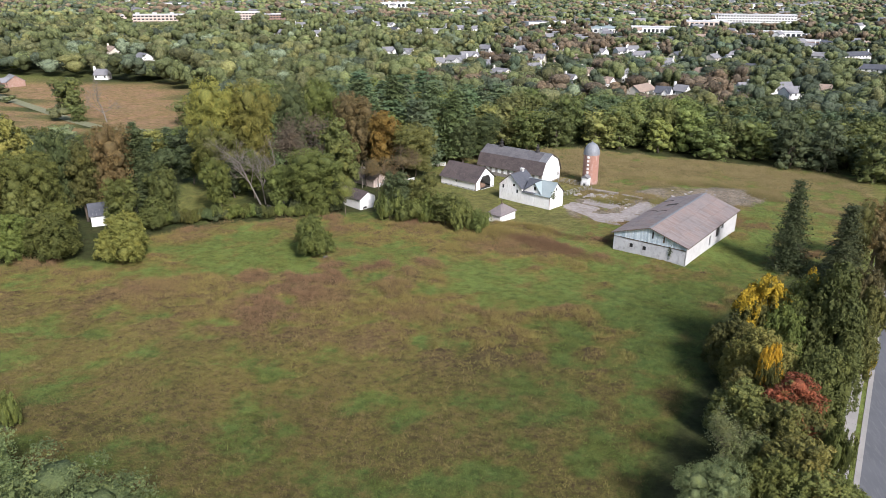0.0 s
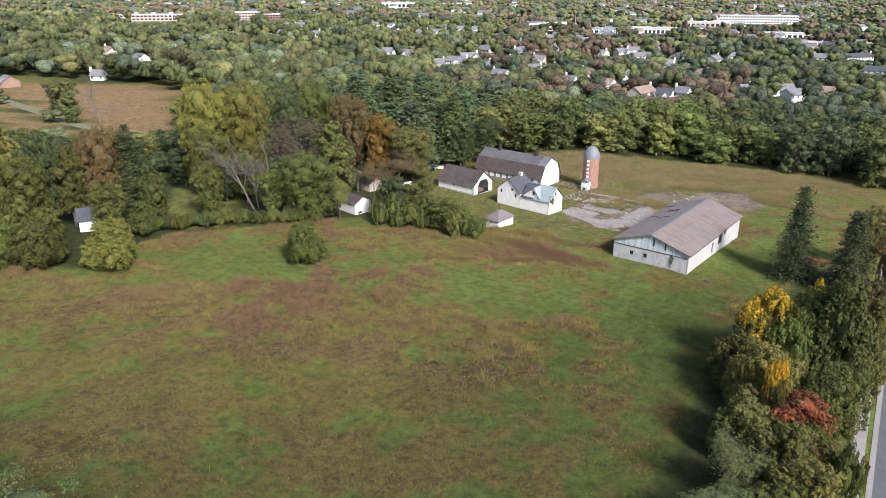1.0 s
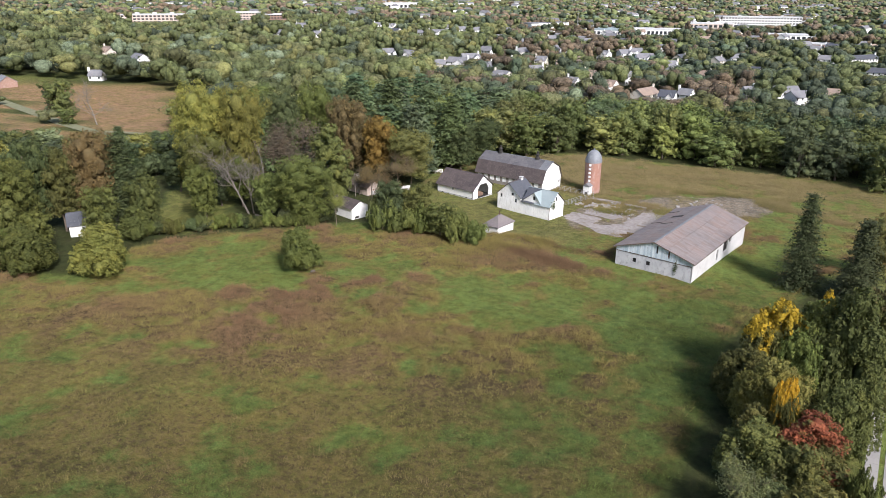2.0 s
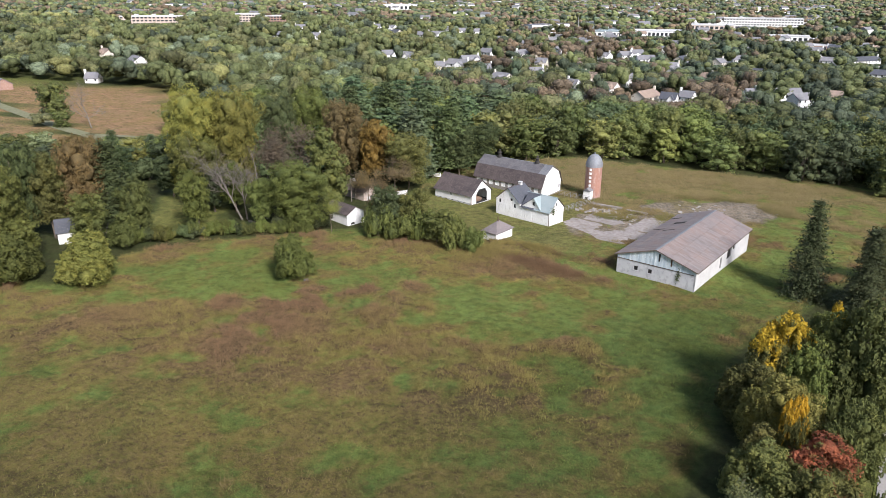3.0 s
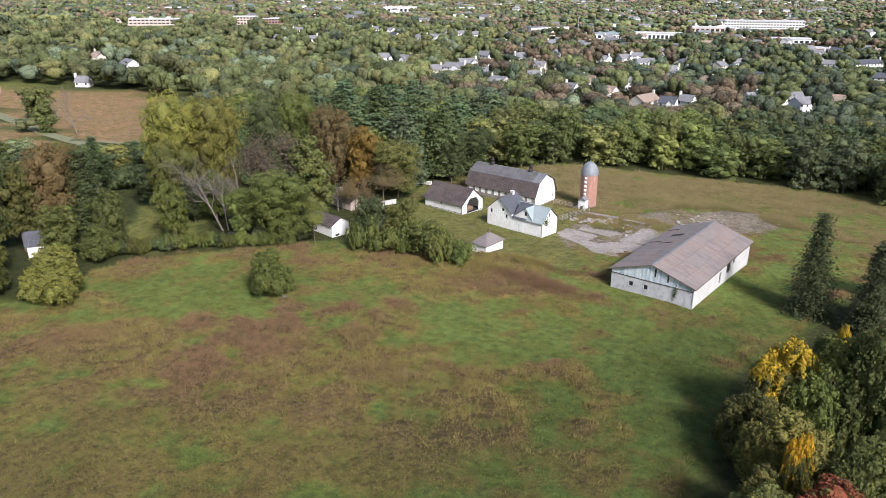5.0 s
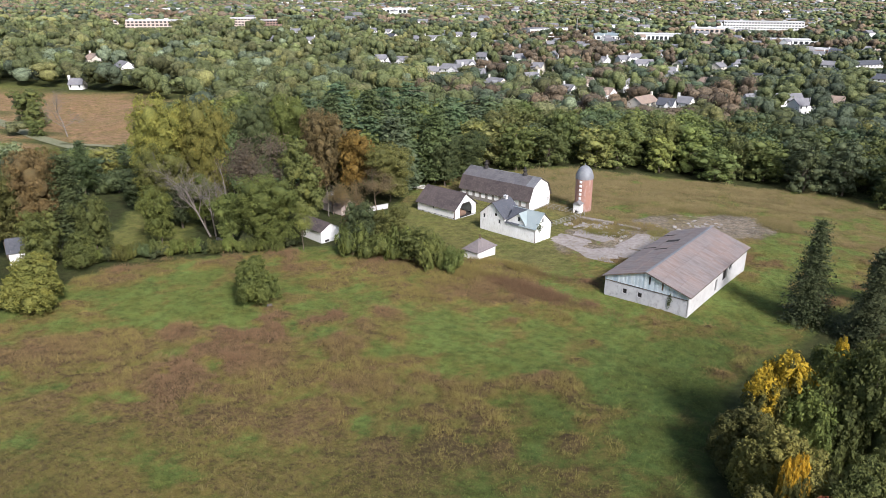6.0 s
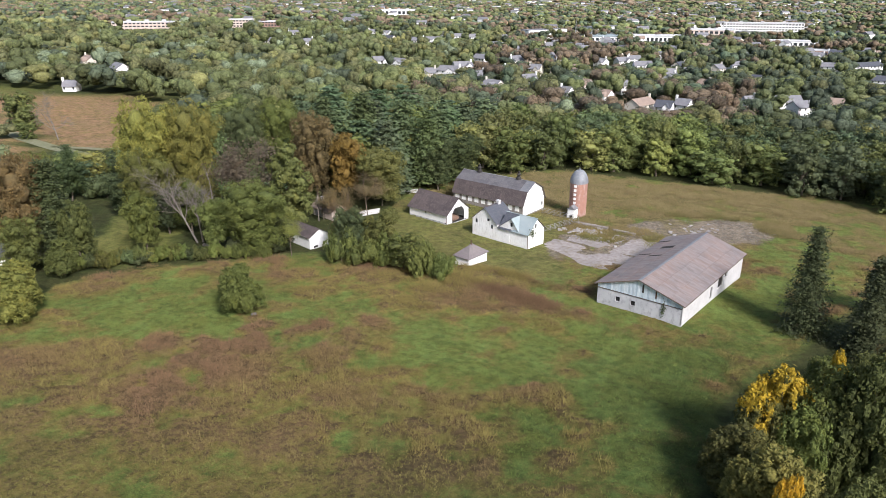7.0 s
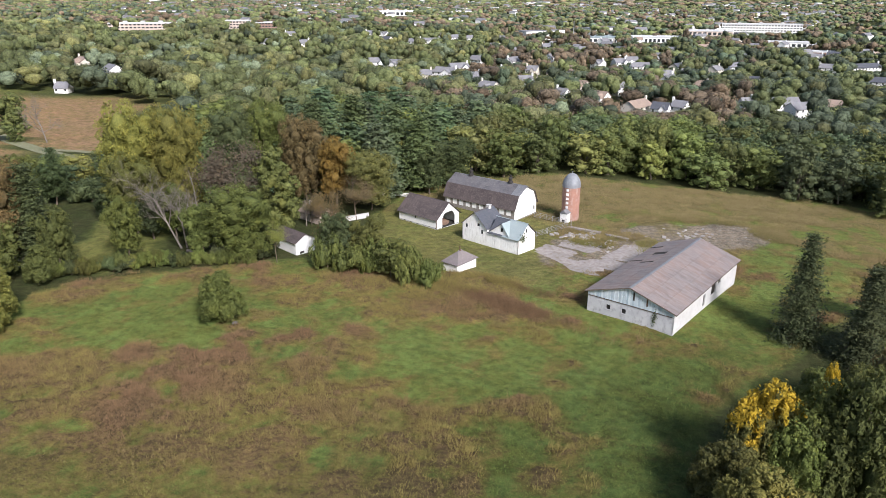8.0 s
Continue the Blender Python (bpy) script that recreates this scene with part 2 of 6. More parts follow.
# ---- mesh helpers ----


def tri_mesh(name, verts, tris, tint=None):
    """A mesh of triangles from arrays, with a colour for each vertex where given."""
    me = bpy.data.meshes.new(name)
    verts, tris = np.asarray(verts, np.float32), np.asarray(tris, np.int32)
    me.vertices.add(len(verts))
    me.vertices.foreach_set("co", verts.ravel())
    me.loops.add(tris.size)
    me.loops.foreach_set("vertex_index", tris.ravel())
    me.polygons.add(len(tris))
    me.polygons.foreach_set("loop_start", np.arange(0, tris.size, 3, dtype=np.int32))
    me.update(calc_edges=True)
    if tint is not None:
        a = me.color_attributes.new("tint", "FLOAT_COLOR", "POINT")
        a.data.foreach_set("color", np.c_[tint, np.ones(len(tint))].astype(np.float32).ravel())
    return me


def part(name, bm, material, parent, label=""):
    """Links a bmesh, or a mesh, as one mesh object under a thing or a part."""
    if isinstance(bm, bpy.types.Mesh):
        me = bm
    else:
        bmesh.ops.recalc_face_normals(bm, faces=bm.faces)
        me = bpy.data.meshes.new(name)
        bm.to_mesh(me)
        bm.free()
    if not me.materials:
        me.materials.append(material)
    ob = new(name, me)
    ob.parent = parent
    if label:
        tagged(ob, label)
    return ob


def ease(v, lim, more):
    a = np.abs(v)
    return np.sign(v) * np.where(a < lim, a, lim + more * (1 - np.exp(-(np.maximum(a, lim) - lim) / more)))


def gz(x, y):
    """The height of the land: it falls gently away and to the right, and levels off far out."""
    s, q = x * 0.9792 + (y - 14) * 0.2028, -x * 0.2028 + (y - 14) * 0.9792
    return -0.0349 * ease(s, 190, 70) - 0.0192 * ease(q, 270, 60)


def stand(x, y, turn, dx=0.0, dy=0.0, lift=0.0):
    """A pose on the land at (x, y), as high as the land is at the local place (dx, dy)."""
    m = pose(x, y, 0, 0, 0, turn)
    q = m @ Vector((dx, dy, 0))
    m.translation.z = float(gz(q.x, q.y)) + lift
    return m


def laid(bm):
    """Shifts every vertex up or down to lie on the land."""
    for v in bm.verts:
        v.co.z += float(gz(v.co.x, v.co.y))
    return bm


def thing(name, m, label, category, group="", kind=""):
    ob = new(name)
    ob.matrix_basis = m
    ob.empty_display_size = 0.5
    return tagged(ob, label, category, group, kind)


def box(bm, x0, y0, z0, x1, y1, z1):
    vs = [bm.verts.new(p) for p in ((x0, y0, z0), (x1, y0, z0), (x1, y1, z0), (x0, y1, z0), (x0, y0, z1), (x1, y0, z1), (x1, y1, z1), (x0, y1, z1))]
    for f in ((0, 3, 2, 1), (4, 5, 6, 7), (0, 1, 5, 4), (1, 2, 6, 5), (2, 3, 7, 6), (3, 0, 4, 7)):
        bm.faces.new([vs[i] for i in f])
    return bm


def boxes(*rows):
    bm = bmesh.new()
    for r in rows:
        box(bm, *r)
    return bm


def prism(bm, outline, way, depth):
    """The flat outline (3D points) pushed along way by depth."""
    w = Vector(way) * depth
    a = [bm.verts.new(p) for p in outline]
    b = [bm.verts.new(Vector(p) + w) for p in outline]
    bm.faces.new(a)
    bm.faces.new(b[::-1])
    for i in range(len(a)):
        j = (i + 1) % len(a)
        bm.faces.new((a[i], a[j], b[j], b[i]))
    return bm


def wall_bm(length, height, holes=(), thick=0.2):
    """A wall along x from 0, its outer face on y = 0, with holes (x0, z0, x1, z1) right through it."""
    xs = sorted({0, length, *(h[0] for h in holes), *(h[2] for h in holes)})
    zs = sorted({0, height, *(h[1] for h in holes), *(h[3] for h in holes)})
    bm = bmesh.new()
    for i in range(len(xs) - 1):
        for k in range(len(zs) - 1):
            cx, cz = (xs[i] + xs[i + 1]) / 2, (zs[k] + zs[k + 1]) / 2
            if not any(h[0] < cx < h[2] and h[1] < cz < h[3] for h in holes):
                box(bm, xs[i], 0, zs[k], xs[i + 1], thick, zs[k + 1])
    bmesh.ops.remove_doubles(bm, verts=bm.verts, dist=0.001)
    return bm


def moved(bm, m):
    bmesh.ops.transform(bm, matrix=m, verts=bm.verts)
    return bm


def slab(p0, p1, p2, p3, thick=0.12):
    """A sheet through four corners, pushed down by its thickness."""
    return prism(bmesh.new(), (p0, p1, p2, p3), (0, 0, -1), thick)


def tube(points, radii, sides=6):
    """Vertices and triangles of a tapered tube along points."""
    pts = np.asarray(points, float)
    V, T = [], []
    for i, p in enumerate(pts):
        d = pts[min(i + 1, len(pts) - 1)] - pts[max(i - 1, 0)]
        d = d / (np.linalg.norm(d) + 1e-9)
        a = np.cross(d, (0.31, 0.95, 0.1) if abs(d[2]) > 0.8 else (0, 0, 1))
        a /= np.linalg.norm(a) + 1e-9
        b = np.cross(d, a)
        for k in range(sides):
            w = 2 * math.pi * k / sides
            V.append(p + radii[i] * (math.cos(w) * a + math.sin(w) * b))
    for i in range(len(pts) - 1):
        for k in range(sides):
            q, r = i * sides + k, i * sides + (k + 1) % sides
            T += [(q, r, r + sides), (q, r + sides, q + sides)]
    return np.array(V), np.array(T)


def joined(pieces):
    V, T, n = [], [], 0
    for v, t in pieces:
        V.append(v)
        T.append(np.asarray(t) + n)
        n += len(v)
    return np.concatenate(V), np.concatenate(T)


def turned_bm(profile, steps=24):
    """A solid turned round z from (radius, height) points."""
    bm = bmesh.new()
    rings = []
    for r, z in profile:
        rings.append([bm.verts.new((r * math.cos(2 * math.pi * k / steps), r * math.sin(2 * math.pi * k / steps), z)) for k in range(steps)])
    for a, b in zip(rings, rings[1:]):
        for k in range(steps):
            bm.faces.new((a[k], a[(k + 1) % steps], b[(k + 1) % steps], b[k]))
    bm.faces.new(rings[0][::-1])
    bm.faces.new(rings[-1])
    return bm

# ---- the ground ----
ROAD_A, ROAD_AZ = (31.3, 71.4), 69.0  # a point on the kerb line, and its heading
rx, ry = math.cos(radians(ROAD_AZ)), math.sin(radians(ROAD_AZ))


def off_road(x, y):
    """Metres to the right of the kerb line (negative: towards the field)."""
    return (x - ROAD_A[0]) * ry - (y - ROAD_A[1]) * rx


def inside(poly, x, y):
    hit = np.zeros(np.shape(x), bool)
    for (x0, y0), (x1, y1) in zip(poly, poly[1:] + poly[:1]):
        cross = ((y0 > y) != (y1 > y)) & (x < (x1 - x0) * (y - y0) / (y1 - y0 + 1e-9) + x0)
        hit ^= cross
    return hit


FIELD = [(-112, 100), (-102, 109), (-90, 111), (-89, 128), (-82, 137), (-69, 146), (-58, 154), (-48, 159), (-44, 170), (-46, 196), (-46, 216), (-36, 236), (-26, 240), (-8, 256), (12, 252), (30, 250.5), (48, 246), (66, 245), (86, 240), (86, 206), (74, 184), (61, 166), (48, 151), (37, 134), (24, 117), (19, 98), (15, 85), (10, 73), (6, 58), (-5, 40), (-40, 36), (-78, 54), (-100, 80)]
HAYFIELD = [(-330, 300), (-268, 285), (-218, 256), (-176, 231), (-150, 233), (-158, 262), (-200, 325), (-222, 345), (-268, 341), (-320, 338)]
HAYFIELD_NEAR = [(-300, 262), (-262, 272), (-216, 246), (-178, 224), (-190, 214), (-240, 236)]
LAWN_GAP = [(-112, 178), (-92, 176), (-80, 145), (-85, 139), (-97, 139)]
FAR_LAWN = [(-350, 352), (-268, 344), (-262, 330), (-300, 318), (-345, 335)]
BACK_HAY = [(-128, 270), (-108, 262), (-96, 284), (-116, 292)]
YARD = [(-46, 170), (-20, 158), (0, 158), (-2, 200), (-46, 216)]
PADS = [[(-6, 174), (3, 165), (22, 170), (14, 186), (6, 190), (-4, 187)], [(12, 186), (22, 180), (32, 186), (48, 198), (47, 211), (24, 209), (14, 200)]]
OPEN = [FIELD, HAYFIELD, HAYFIELD_NEAR, LAWN_GAP, FAR_LAWN, BACK_HAY]


def fbm(x, y, scale, seed, octaves=4):
    """Smooth lattice noise on arrays, about -1 to 1."""
    rng = np.random.RandomState(seed)
    total, amp, turn = np.zeros(np.shape(x)), 1.0, 0.5
    for o in range(octaves):
        table = rng.uniform(-1, 1, (256, 256))
        f = scale * 2 ** o * 0.42
        u, v = f * (x * math.cos(turn) + y * math.sin(turn)) + 91.7, f * (y * math.cos(turn) - x * math.sin(turn)) + 57.3
        i, j = np.floor(u).astype(int), np.floor(v).astype(int)
        a, b = u - i, v - j
        a, b = a * a * (3 - 2 * a), b * b * (3 - 2 * b)
        i0, i1, j0, j1 = i % 256, (i + 1) % 256, j % 256, (j + 1) % 256
        total += amp * ((table[i0, j0] * (1 - a) + table[i1, j0] * a) * (1 - b) + (table[i0, j1] * (1 - a) + table[i1, j1] * a) * b)
        amp *= 0.6
        turn += 0.9
    return total


def blot(x, y, cx, cy, sx, sy, turn=0.0):
    c, s = math.cos(radians(turn)), math.sin(radians(turn))
    u, v = (x - cx) * c + (y - cy) * s, (y - cy) * c - (x - cx) * s
    return np.exp(-((u / sx) ** 2 + (v / sy) ** 2))


def dryness(x, y):
    d = 0.44 + 0.17 * fbm(x, y, 0.09, 3) + 0.5 * fbm(x, y, 0.5, 8, 3) + 0.2 * fbm(x, y, 1.2, 9, 2)
    d = d + 0.62 * blot(x, y, -68, 103, 8, 5) + 0.32 * blot(x, y, -62, 107, 30, 8, 8) + 0.55 * blot(x, y, 0, 112, 9, 3.5, 25) + 0.2 * blot(x, y, -78, 88, 22, 14) + 0.22 * blot(x, y, -45, 78, 32, 20)
    d = d + 0.95 * blot(x, y, -8.6, 144.2, 15, 2.2, -23.8) + 0.6 * blot(x, y, -7.5, 153.5, 10, 2.0, -17) + 0.3 * blot(x, y, -22, 150, 12, 5, -20) + 0.3 * blot(x, y, -38, 146, 18, 9, 20)
    d = d + 0.22 * blot(x, y, -40, 110, 25, 10) + 0.5 * blot(x, y, 35, 225, 46, 16, -5) + 0.35 * blot(x, y, -5, 230, 25, 18)
    d = d - 0.55 * blot(x, y, -62, 126, 24, 9, 25) - 0.35 * blot(x, y, 16, 112, 16, 34, 20) - 0.3 * blot(x, y, -10, 118, 22, 14)
    d = d - 0.6 * blot(x, y, 34, 150, 6, 26, -27) - 0.55 * blot(x, y, 16, 216, 8, 5) - 0.4 * blot(x, y, 70, 212, 12, 10) - 0.3 * blot(x, y, -2, 75, 18, 14)
    return np.clip(np.minimum(d, 0.58 + 0.42 * np.clip((y - 84) / 22, 0, 1)), 0, 1)


def drift(x, y):
    """How far the matted weeds raise the surface of the pasture."""
    return 1.5 * np.clip(dryness(x, y) - 0.44, 0, 0.36) * np.clip((164 - y) / 8, 0, 1)


def soft(mask_fn, x, y):
    return np.mean([mask_fn(x + dx, y + dy) for dx, dy in ((0, 0), (1.2, 0), (-1.2, 0), (0, 1.2), (0, -1.2))], axis=0)


def spread(lo, hi, step, outer_lo, outer_hi, grow=1.28):
    mid = list(np.arange(lo, hi + step / 2, step))
    left, right, w = [], [], step
    while (left[-1] if left else lo) > outer_lo:
        w *= grow
        left.append((left[-1] if left else lo) - w)
    w = step
    while (right[-1] if right else hi) < outer_hi:
        w *= grow
        right.append((right[-1] if right else hi) + w)
    return np.array(left[::-1] + mid + right)


def build_ground():
    xs, ys = spread(-120, 90, 1.0, -4500, 4500), spread(35, 262, 1.0, -900, 4900)
    X, Y = np.meshgrid(xs, ys)
    x, y = X.ravel(), Y.ravel()
    z = (0.12 * fbm(x, y, 0.06, 5, 3) + drift(x, y)) * inside(FIELD, x, y)
    road = off_road(x, y)
    z = z + 0.75 * blot(x, y, 23, 156, 9, 20, -27)
    z = np.where((road > -2.2) & (road < 14), -0.25, z - 0.06)
    V = np.c_[x, y, z + gz(x, y)]
    nx = len(xs)
    i, j = np.meshgrid(np.arange(nx - 1), np.arange(len(ys) - 1))
    a = (j * nx + i).ravel()
    T = np.concatenate([np.c_[a, a + 1, a + nx + 1], np.c_[a, a + nx + 1, a + nx]])
    me = tri_mesh("ground", V, T)
    wx, wy = x + 2.2 * fbm(x, y, 0.25, 61, 3), y + 2.2 * fbm(x, y, 0.25, 62, 3)
    fld = soft(lambda p, q: inside(FIELD, p, q), x, y)
    lawn = soft(lambda p, q: inside(YARD, p, q) | inside(LAWN_GAP, p, q) | inside(FAR_LAWN, p, q), wx, wy)
    lawn = np.maximum(lawn, ((road > -6) & (road < 24)) * 0.8)
    hay = soft(lambda p, q: inside(HAYFIELD, p, q) | inside(HAYFIELD_NEAR, p, q) | inside(BACK_HAY, p, q), wx, wy)
    bare = np.zeros(len(x))
    for p in PADS:
        bare = np.maximum(bare, soft(lambda a2, b2: inside(p, a2, b2), wx, wy))
    bare = bare * (0.78 + 0.35 * fbm(x, y, 0.3, 21, 3))
    straw = np.clip((y - 178) / 22, 0, 1) * fld
    # Painted shade: strongest along the roadside trees and over the near pasture
    shade_mask = np.clip(0.9 * blot(x, y, 14, 84, 8, 34, -17) + 0.95 * blot(x, y, -14, 52, 56, 15) + 0.95 * blot(x, y, 3, 82, 18, 28, -15) + 0.95 * blot(x, y, 18, 108, 13, 32, -20) + 0.2 + 0.42 * blot(x, y, -15, 72, 85, 40) + 0.2 * fbm(x, y, 0.35, 71, 3), 0, 1) * fld
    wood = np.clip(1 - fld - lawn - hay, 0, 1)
    for key, value in (("dry", dryness(x, y) * fld), ("lawn", lawn * 0.85), ("hay", hay), ("bare", np.clip(bare, 0, 1)), ("wood", wood), ("straw", straw), ("shade_mask", shade_mask)):
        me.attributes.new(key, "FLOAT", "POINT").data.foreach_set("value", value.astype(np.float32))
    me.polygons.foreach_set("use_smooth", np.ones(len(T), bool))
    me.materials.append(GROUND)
    return tagged(new("ground", me), "rough overgrown pasture, green with russet dry patches", "ground", kind="structure")


build_ground()


def along_road(d0, d1, o0, o1, z0, z1):
    """A long slab beside the kerb line: from d0 to d1 along it, o0 to o1 to its right."""
    bm = box(bmesh.new(), d0, -o1, z0, d1, -o0, z1)
    return laid(moved(bm, pose(ROAD_A[0], ROAD_A[1], 0, 0, 0, ROAD_AZ)))


def build_road():
    road = part("road", along_road(-110, 190, 0.45, 11.0, -0.5, -0.06), ASPHALT, None)
    tagged(road, "grey asphalt suburban road with concrete gutter", "road", kind="structure")
    kerb = thing("kerb", pose(0, 0, 0), "pale concrete kerb and gutter along the road", "kerb", kind="structure")
    for k in range(40):
        part("kerb_stone", along_road(-60 + k * 5, -60 + k * 5 + 4.97, 0.0, 0.17, -0.4, 0.09), KERB, kerb)
    part("gutter", along_road(-110, 190, 0.17, 0.62, -0.4, -0.045), KERB, kerb)
    part("kerb_run", along_road(140, 190, 0.0, 0.17, -0.4, 0.09), KERB, kerb)
    far = part("kerb", along_road(-110, 190, 11.0, 11.2, -0.4, 0.09), KERB, None)
    tagged(far, "pale concrete kerb on the far side of the road", "kerb", kind="structure")
    walkway = thing("pavement", pose(0, 0, 0), "pale concrete pavement slabs beside the road", "pavement", kind="structure")
    rng = random.Random(4)
    for k in range(110):
        part("paving_slab", along_road(-50 + k * 1.52, -50 + k * 1.52 + 1.49, -2.0, -0.57, -0.3, 0.04 + rng.uniform(0, 0.015)), KERB, walkway)
    strip = part("verge", along_road(-110, 190, -0.57, 0.0, -0.3, 0.03), GROUND, None)
    tagged(strip, "narrow weedy verge between pavement and kerb", "verge", kind="structure")
    bed = part("pavement", along_road(-110, 190, -2.3, -0.57, -0.4, -0.02), GROUND, None)
    tagged(bed, "earth bed under the pavement", "pavement", kind="structure")


build_road()


def build_lane(name, pts, width, label):
    bm = bmesh.new()
    last = None
    for k, (x, y) in enumerate(pts):
        x1, y1 = pts[min(k + 1, len(pts) - 1)]
        x0, y0 = pts[max(k - 1, 0)]
        d = Vector((x1 - x0, y1 - y0, 0)).normalized()
        s = Vector((-d.y, d.x, 0)) * width / 2
        ring = [bm.verts.new(Vector((x, y, 0.12)) + s * f) for f in (-1, -0.35, 0.35, 1)]
        if last:
            for i in range(3):
                bm.faces.new((last[i], last[i + 1], ring[i + 1], ring[i]))
        last = ring
    tagged(part(name, laid(bm), GRAVEL, None), label, "lane", kind="structure")


build_lane("lane", [(-330, 318), (-300, 302), (-268, 282), (-242, 267), (-218, 253), (-195, 239), (-174, 229), (-160, 224), (-148, 216)], 5.0, "gravel farm lane between hayfields")
build_lane("lane", [(-178, 231), (-165, 233), (-150, 233), (-138, 228)], 3.0, "short gravel spur off the farm lane")

# ---- trees ----
TINTS = {
    "deep": (0.062, 0.08, 0.036), "green": (0.094, 0.112, 0.034), "fresh": (0.122, 0.145, 0.042), "lime": (0.155, 0.16, 0.045),
    "olive": (0.11, 0.117, 0.038), "orange": (0.165, 0.115, 0.033), "brown": (0.125, 0.1, 0.05), "mauve": (0.115, 0.1, 0.07),
    "red": (0.22, 0.068, 0.04), "gold": (0.36, 0.25, 0.025), "silver": (0.125, 0.15, 0.072), "pine": (0.08, 0.112, 0.05), "russet": (0.138, 0.105, 0.05),
    "sage": (0.14, 0.175, 0.078)}
COLOUR_WORDS = {
    "deep": "dark green", "green": "green", "fresh": "bright green", "lime": "yellow-green", "olive": "olive green", "orange": "orange autumn",
    "brown": "brownish autumn", "mauve": "greyish half-bare", "red": "red autumn", "gold": "golden-yellow", "silver": "silvery green", "pine": "blue-green",
    "russet": "russet autumn", "sage": "grey-green"}


def leaf_quads(P, N, size, rng, long=1.0):
    """Small pointed leaf clumps at P that face N, one triangle each."""
    n = len(P)
    N = N / (np.linalg.norm(N, axis=1, keepdims=True) + 1e-9)
    A = np.cross(N, rng.normal(size=(n, 3)))
    A /= np.linalg.norm(A, axis=1, keepdims=True) + 1e-9
    B = np.cross(N, A)
    s = (size * rng.uniform(0.55, 1.45, n))[:, None]
    k = rng.uniform(0.55, 1.0, n)[:, None]
    V = np.stack([P - A * s * long, P + A * s * long * rng.uniform(0.4, 1.0, (n, 1)) - B * s * k, P + A * s * 0.3 + B * s * k + N * s * 0.25], 1).reshape(-1, 3)
    return V, np.arange(3 * n).reshape(-1, 3)


def ball(c, r, rng, rows=4, cols=6):
    """A rough lump, for the dense inside of a crown."""
    V = [c + np.array((0, 0, r[2]))]
    for i in range(1, rows):
        a = math.pi * i / rows
        for k in range(cols):
            w = 2 * math.pi * (k + 0.5 * (i % 2)) / cols
            V.append(c + r * np.array((math.sin(a) * math.cos(w), math.sin(a) * math.sin(w), math.cos(a))) * rng.uniform(0.8, 1.15))
    V.append(c - np.array((0, 0, r[2])))
    T = [(0, 1 + k, 1 + (k + 1) % cols) for k in range(cols)]
    for i in range(rows - 2):
        for k in range(cols):
            a, b = 1 + i * cols + k, 1 + i * cols + (k + 1) % cols
            T += [(a, a + cols, b + cols), (a, b + cols, b)]
    m = 1 + (rows - 2) * cols
    T += [(m + k, len(V) - 1, m + (k + 1) % cols) for k in range(cols)]
    return np.array(V), np.array(T)


def lobed_crown(lobes, n, size, rng, core=0.62, loose=0.16, long=1.0, sub=9, sub_size=0.4):
    """A crown of lobes (centre, radii), each a heap of smaller clumps of leaves over a dense dark inside."""
    C0, R0 = np.array([c for c, r in lobes]), np.array([r for c, r in lobes])
    SC, SR, SD = [], [], []
    for c, r in zip(C0, R0):
        for k in range(sub):
            z = 1 - 1.55 * (k + 0.5) / sub
            a = k * 2.4 + rng.uniform(-0.5, 0.5)
            q = math.sqrt(max(0.0, 1 - z * z))
            d = np.array((q * math.cos(a), q * math.sin(a), z))
            SC.append(c + d * r * rng.uniform(0.7, 1.0))
            SR.append(r * sub_size * rng.uniform(0.65, 1.3))
            SD.append(d)
    SC, SR, SD = np.array(SC), np.array(SR), np.array(SD)
    m = int(n * 2.6)
    w = SR[:, 0] * SR[:, 2]
    pick = rng.choice(len(SC), m, p=w / w.sum())
    D = rng.normal(size=(m, 3)) + 0.75 * SD[pick] + (0, 0, 0.25)
    D /= np.linalg.norm(D, axis=1, keepdims=True)
    P = SC[pick] + D * SR[pick] * (0.92 + loose * rng.normal(size=(m, 1)) + (rng.uniform(size=(m, 1)) < 0.12) * rng.uniform(0, 0.5, (m, 1)))
    keep = np.ones(m, bool)
    for c, r in zip(C0, R0):
        keep &= (((P - c) / r) ** 2).sum(1) > 0.5
    P, D = P[keep][:n], D[keep][:n]
    pieces = [leaf_quads(P, D + 0.38 * rng.normal(size=P.shape), size, rng, long)]
    if core:
        pieces += [ball(c, r * core, rng) for c, r in zip(C0, R0)]
    return joined(pieces)


def trunk_tree(h, r0, limbs, rng, top=0.78, fork=0.28):
    lean = rng.normal(size=2) * 0.03 * h
    spine = [np.array((lean[0] * t, lean[1] * t, h * top * t)) + (rng.normal(size=3) * 0.012 * h if 0 < t < 1 else 0) for t in np.linspace(0, 1, 6)]
    out = [tube(spine, np.linspace(r0, r0 * 0.2, 6), 7)]
    for c in limbs:
        t = rng.uniform(fork, 0.75)
        a = spine[0] + (spine[-1] - spine[0]) * t
        b = np.array(c)
        mid = (a + b) / 2 + np.array((0, 0, -0.03 * h))
        out.append(tube([a, mid, b], [r0 * 0.42, r0 * 0.25, r0 * 0.07], 5))
    return joined(out)


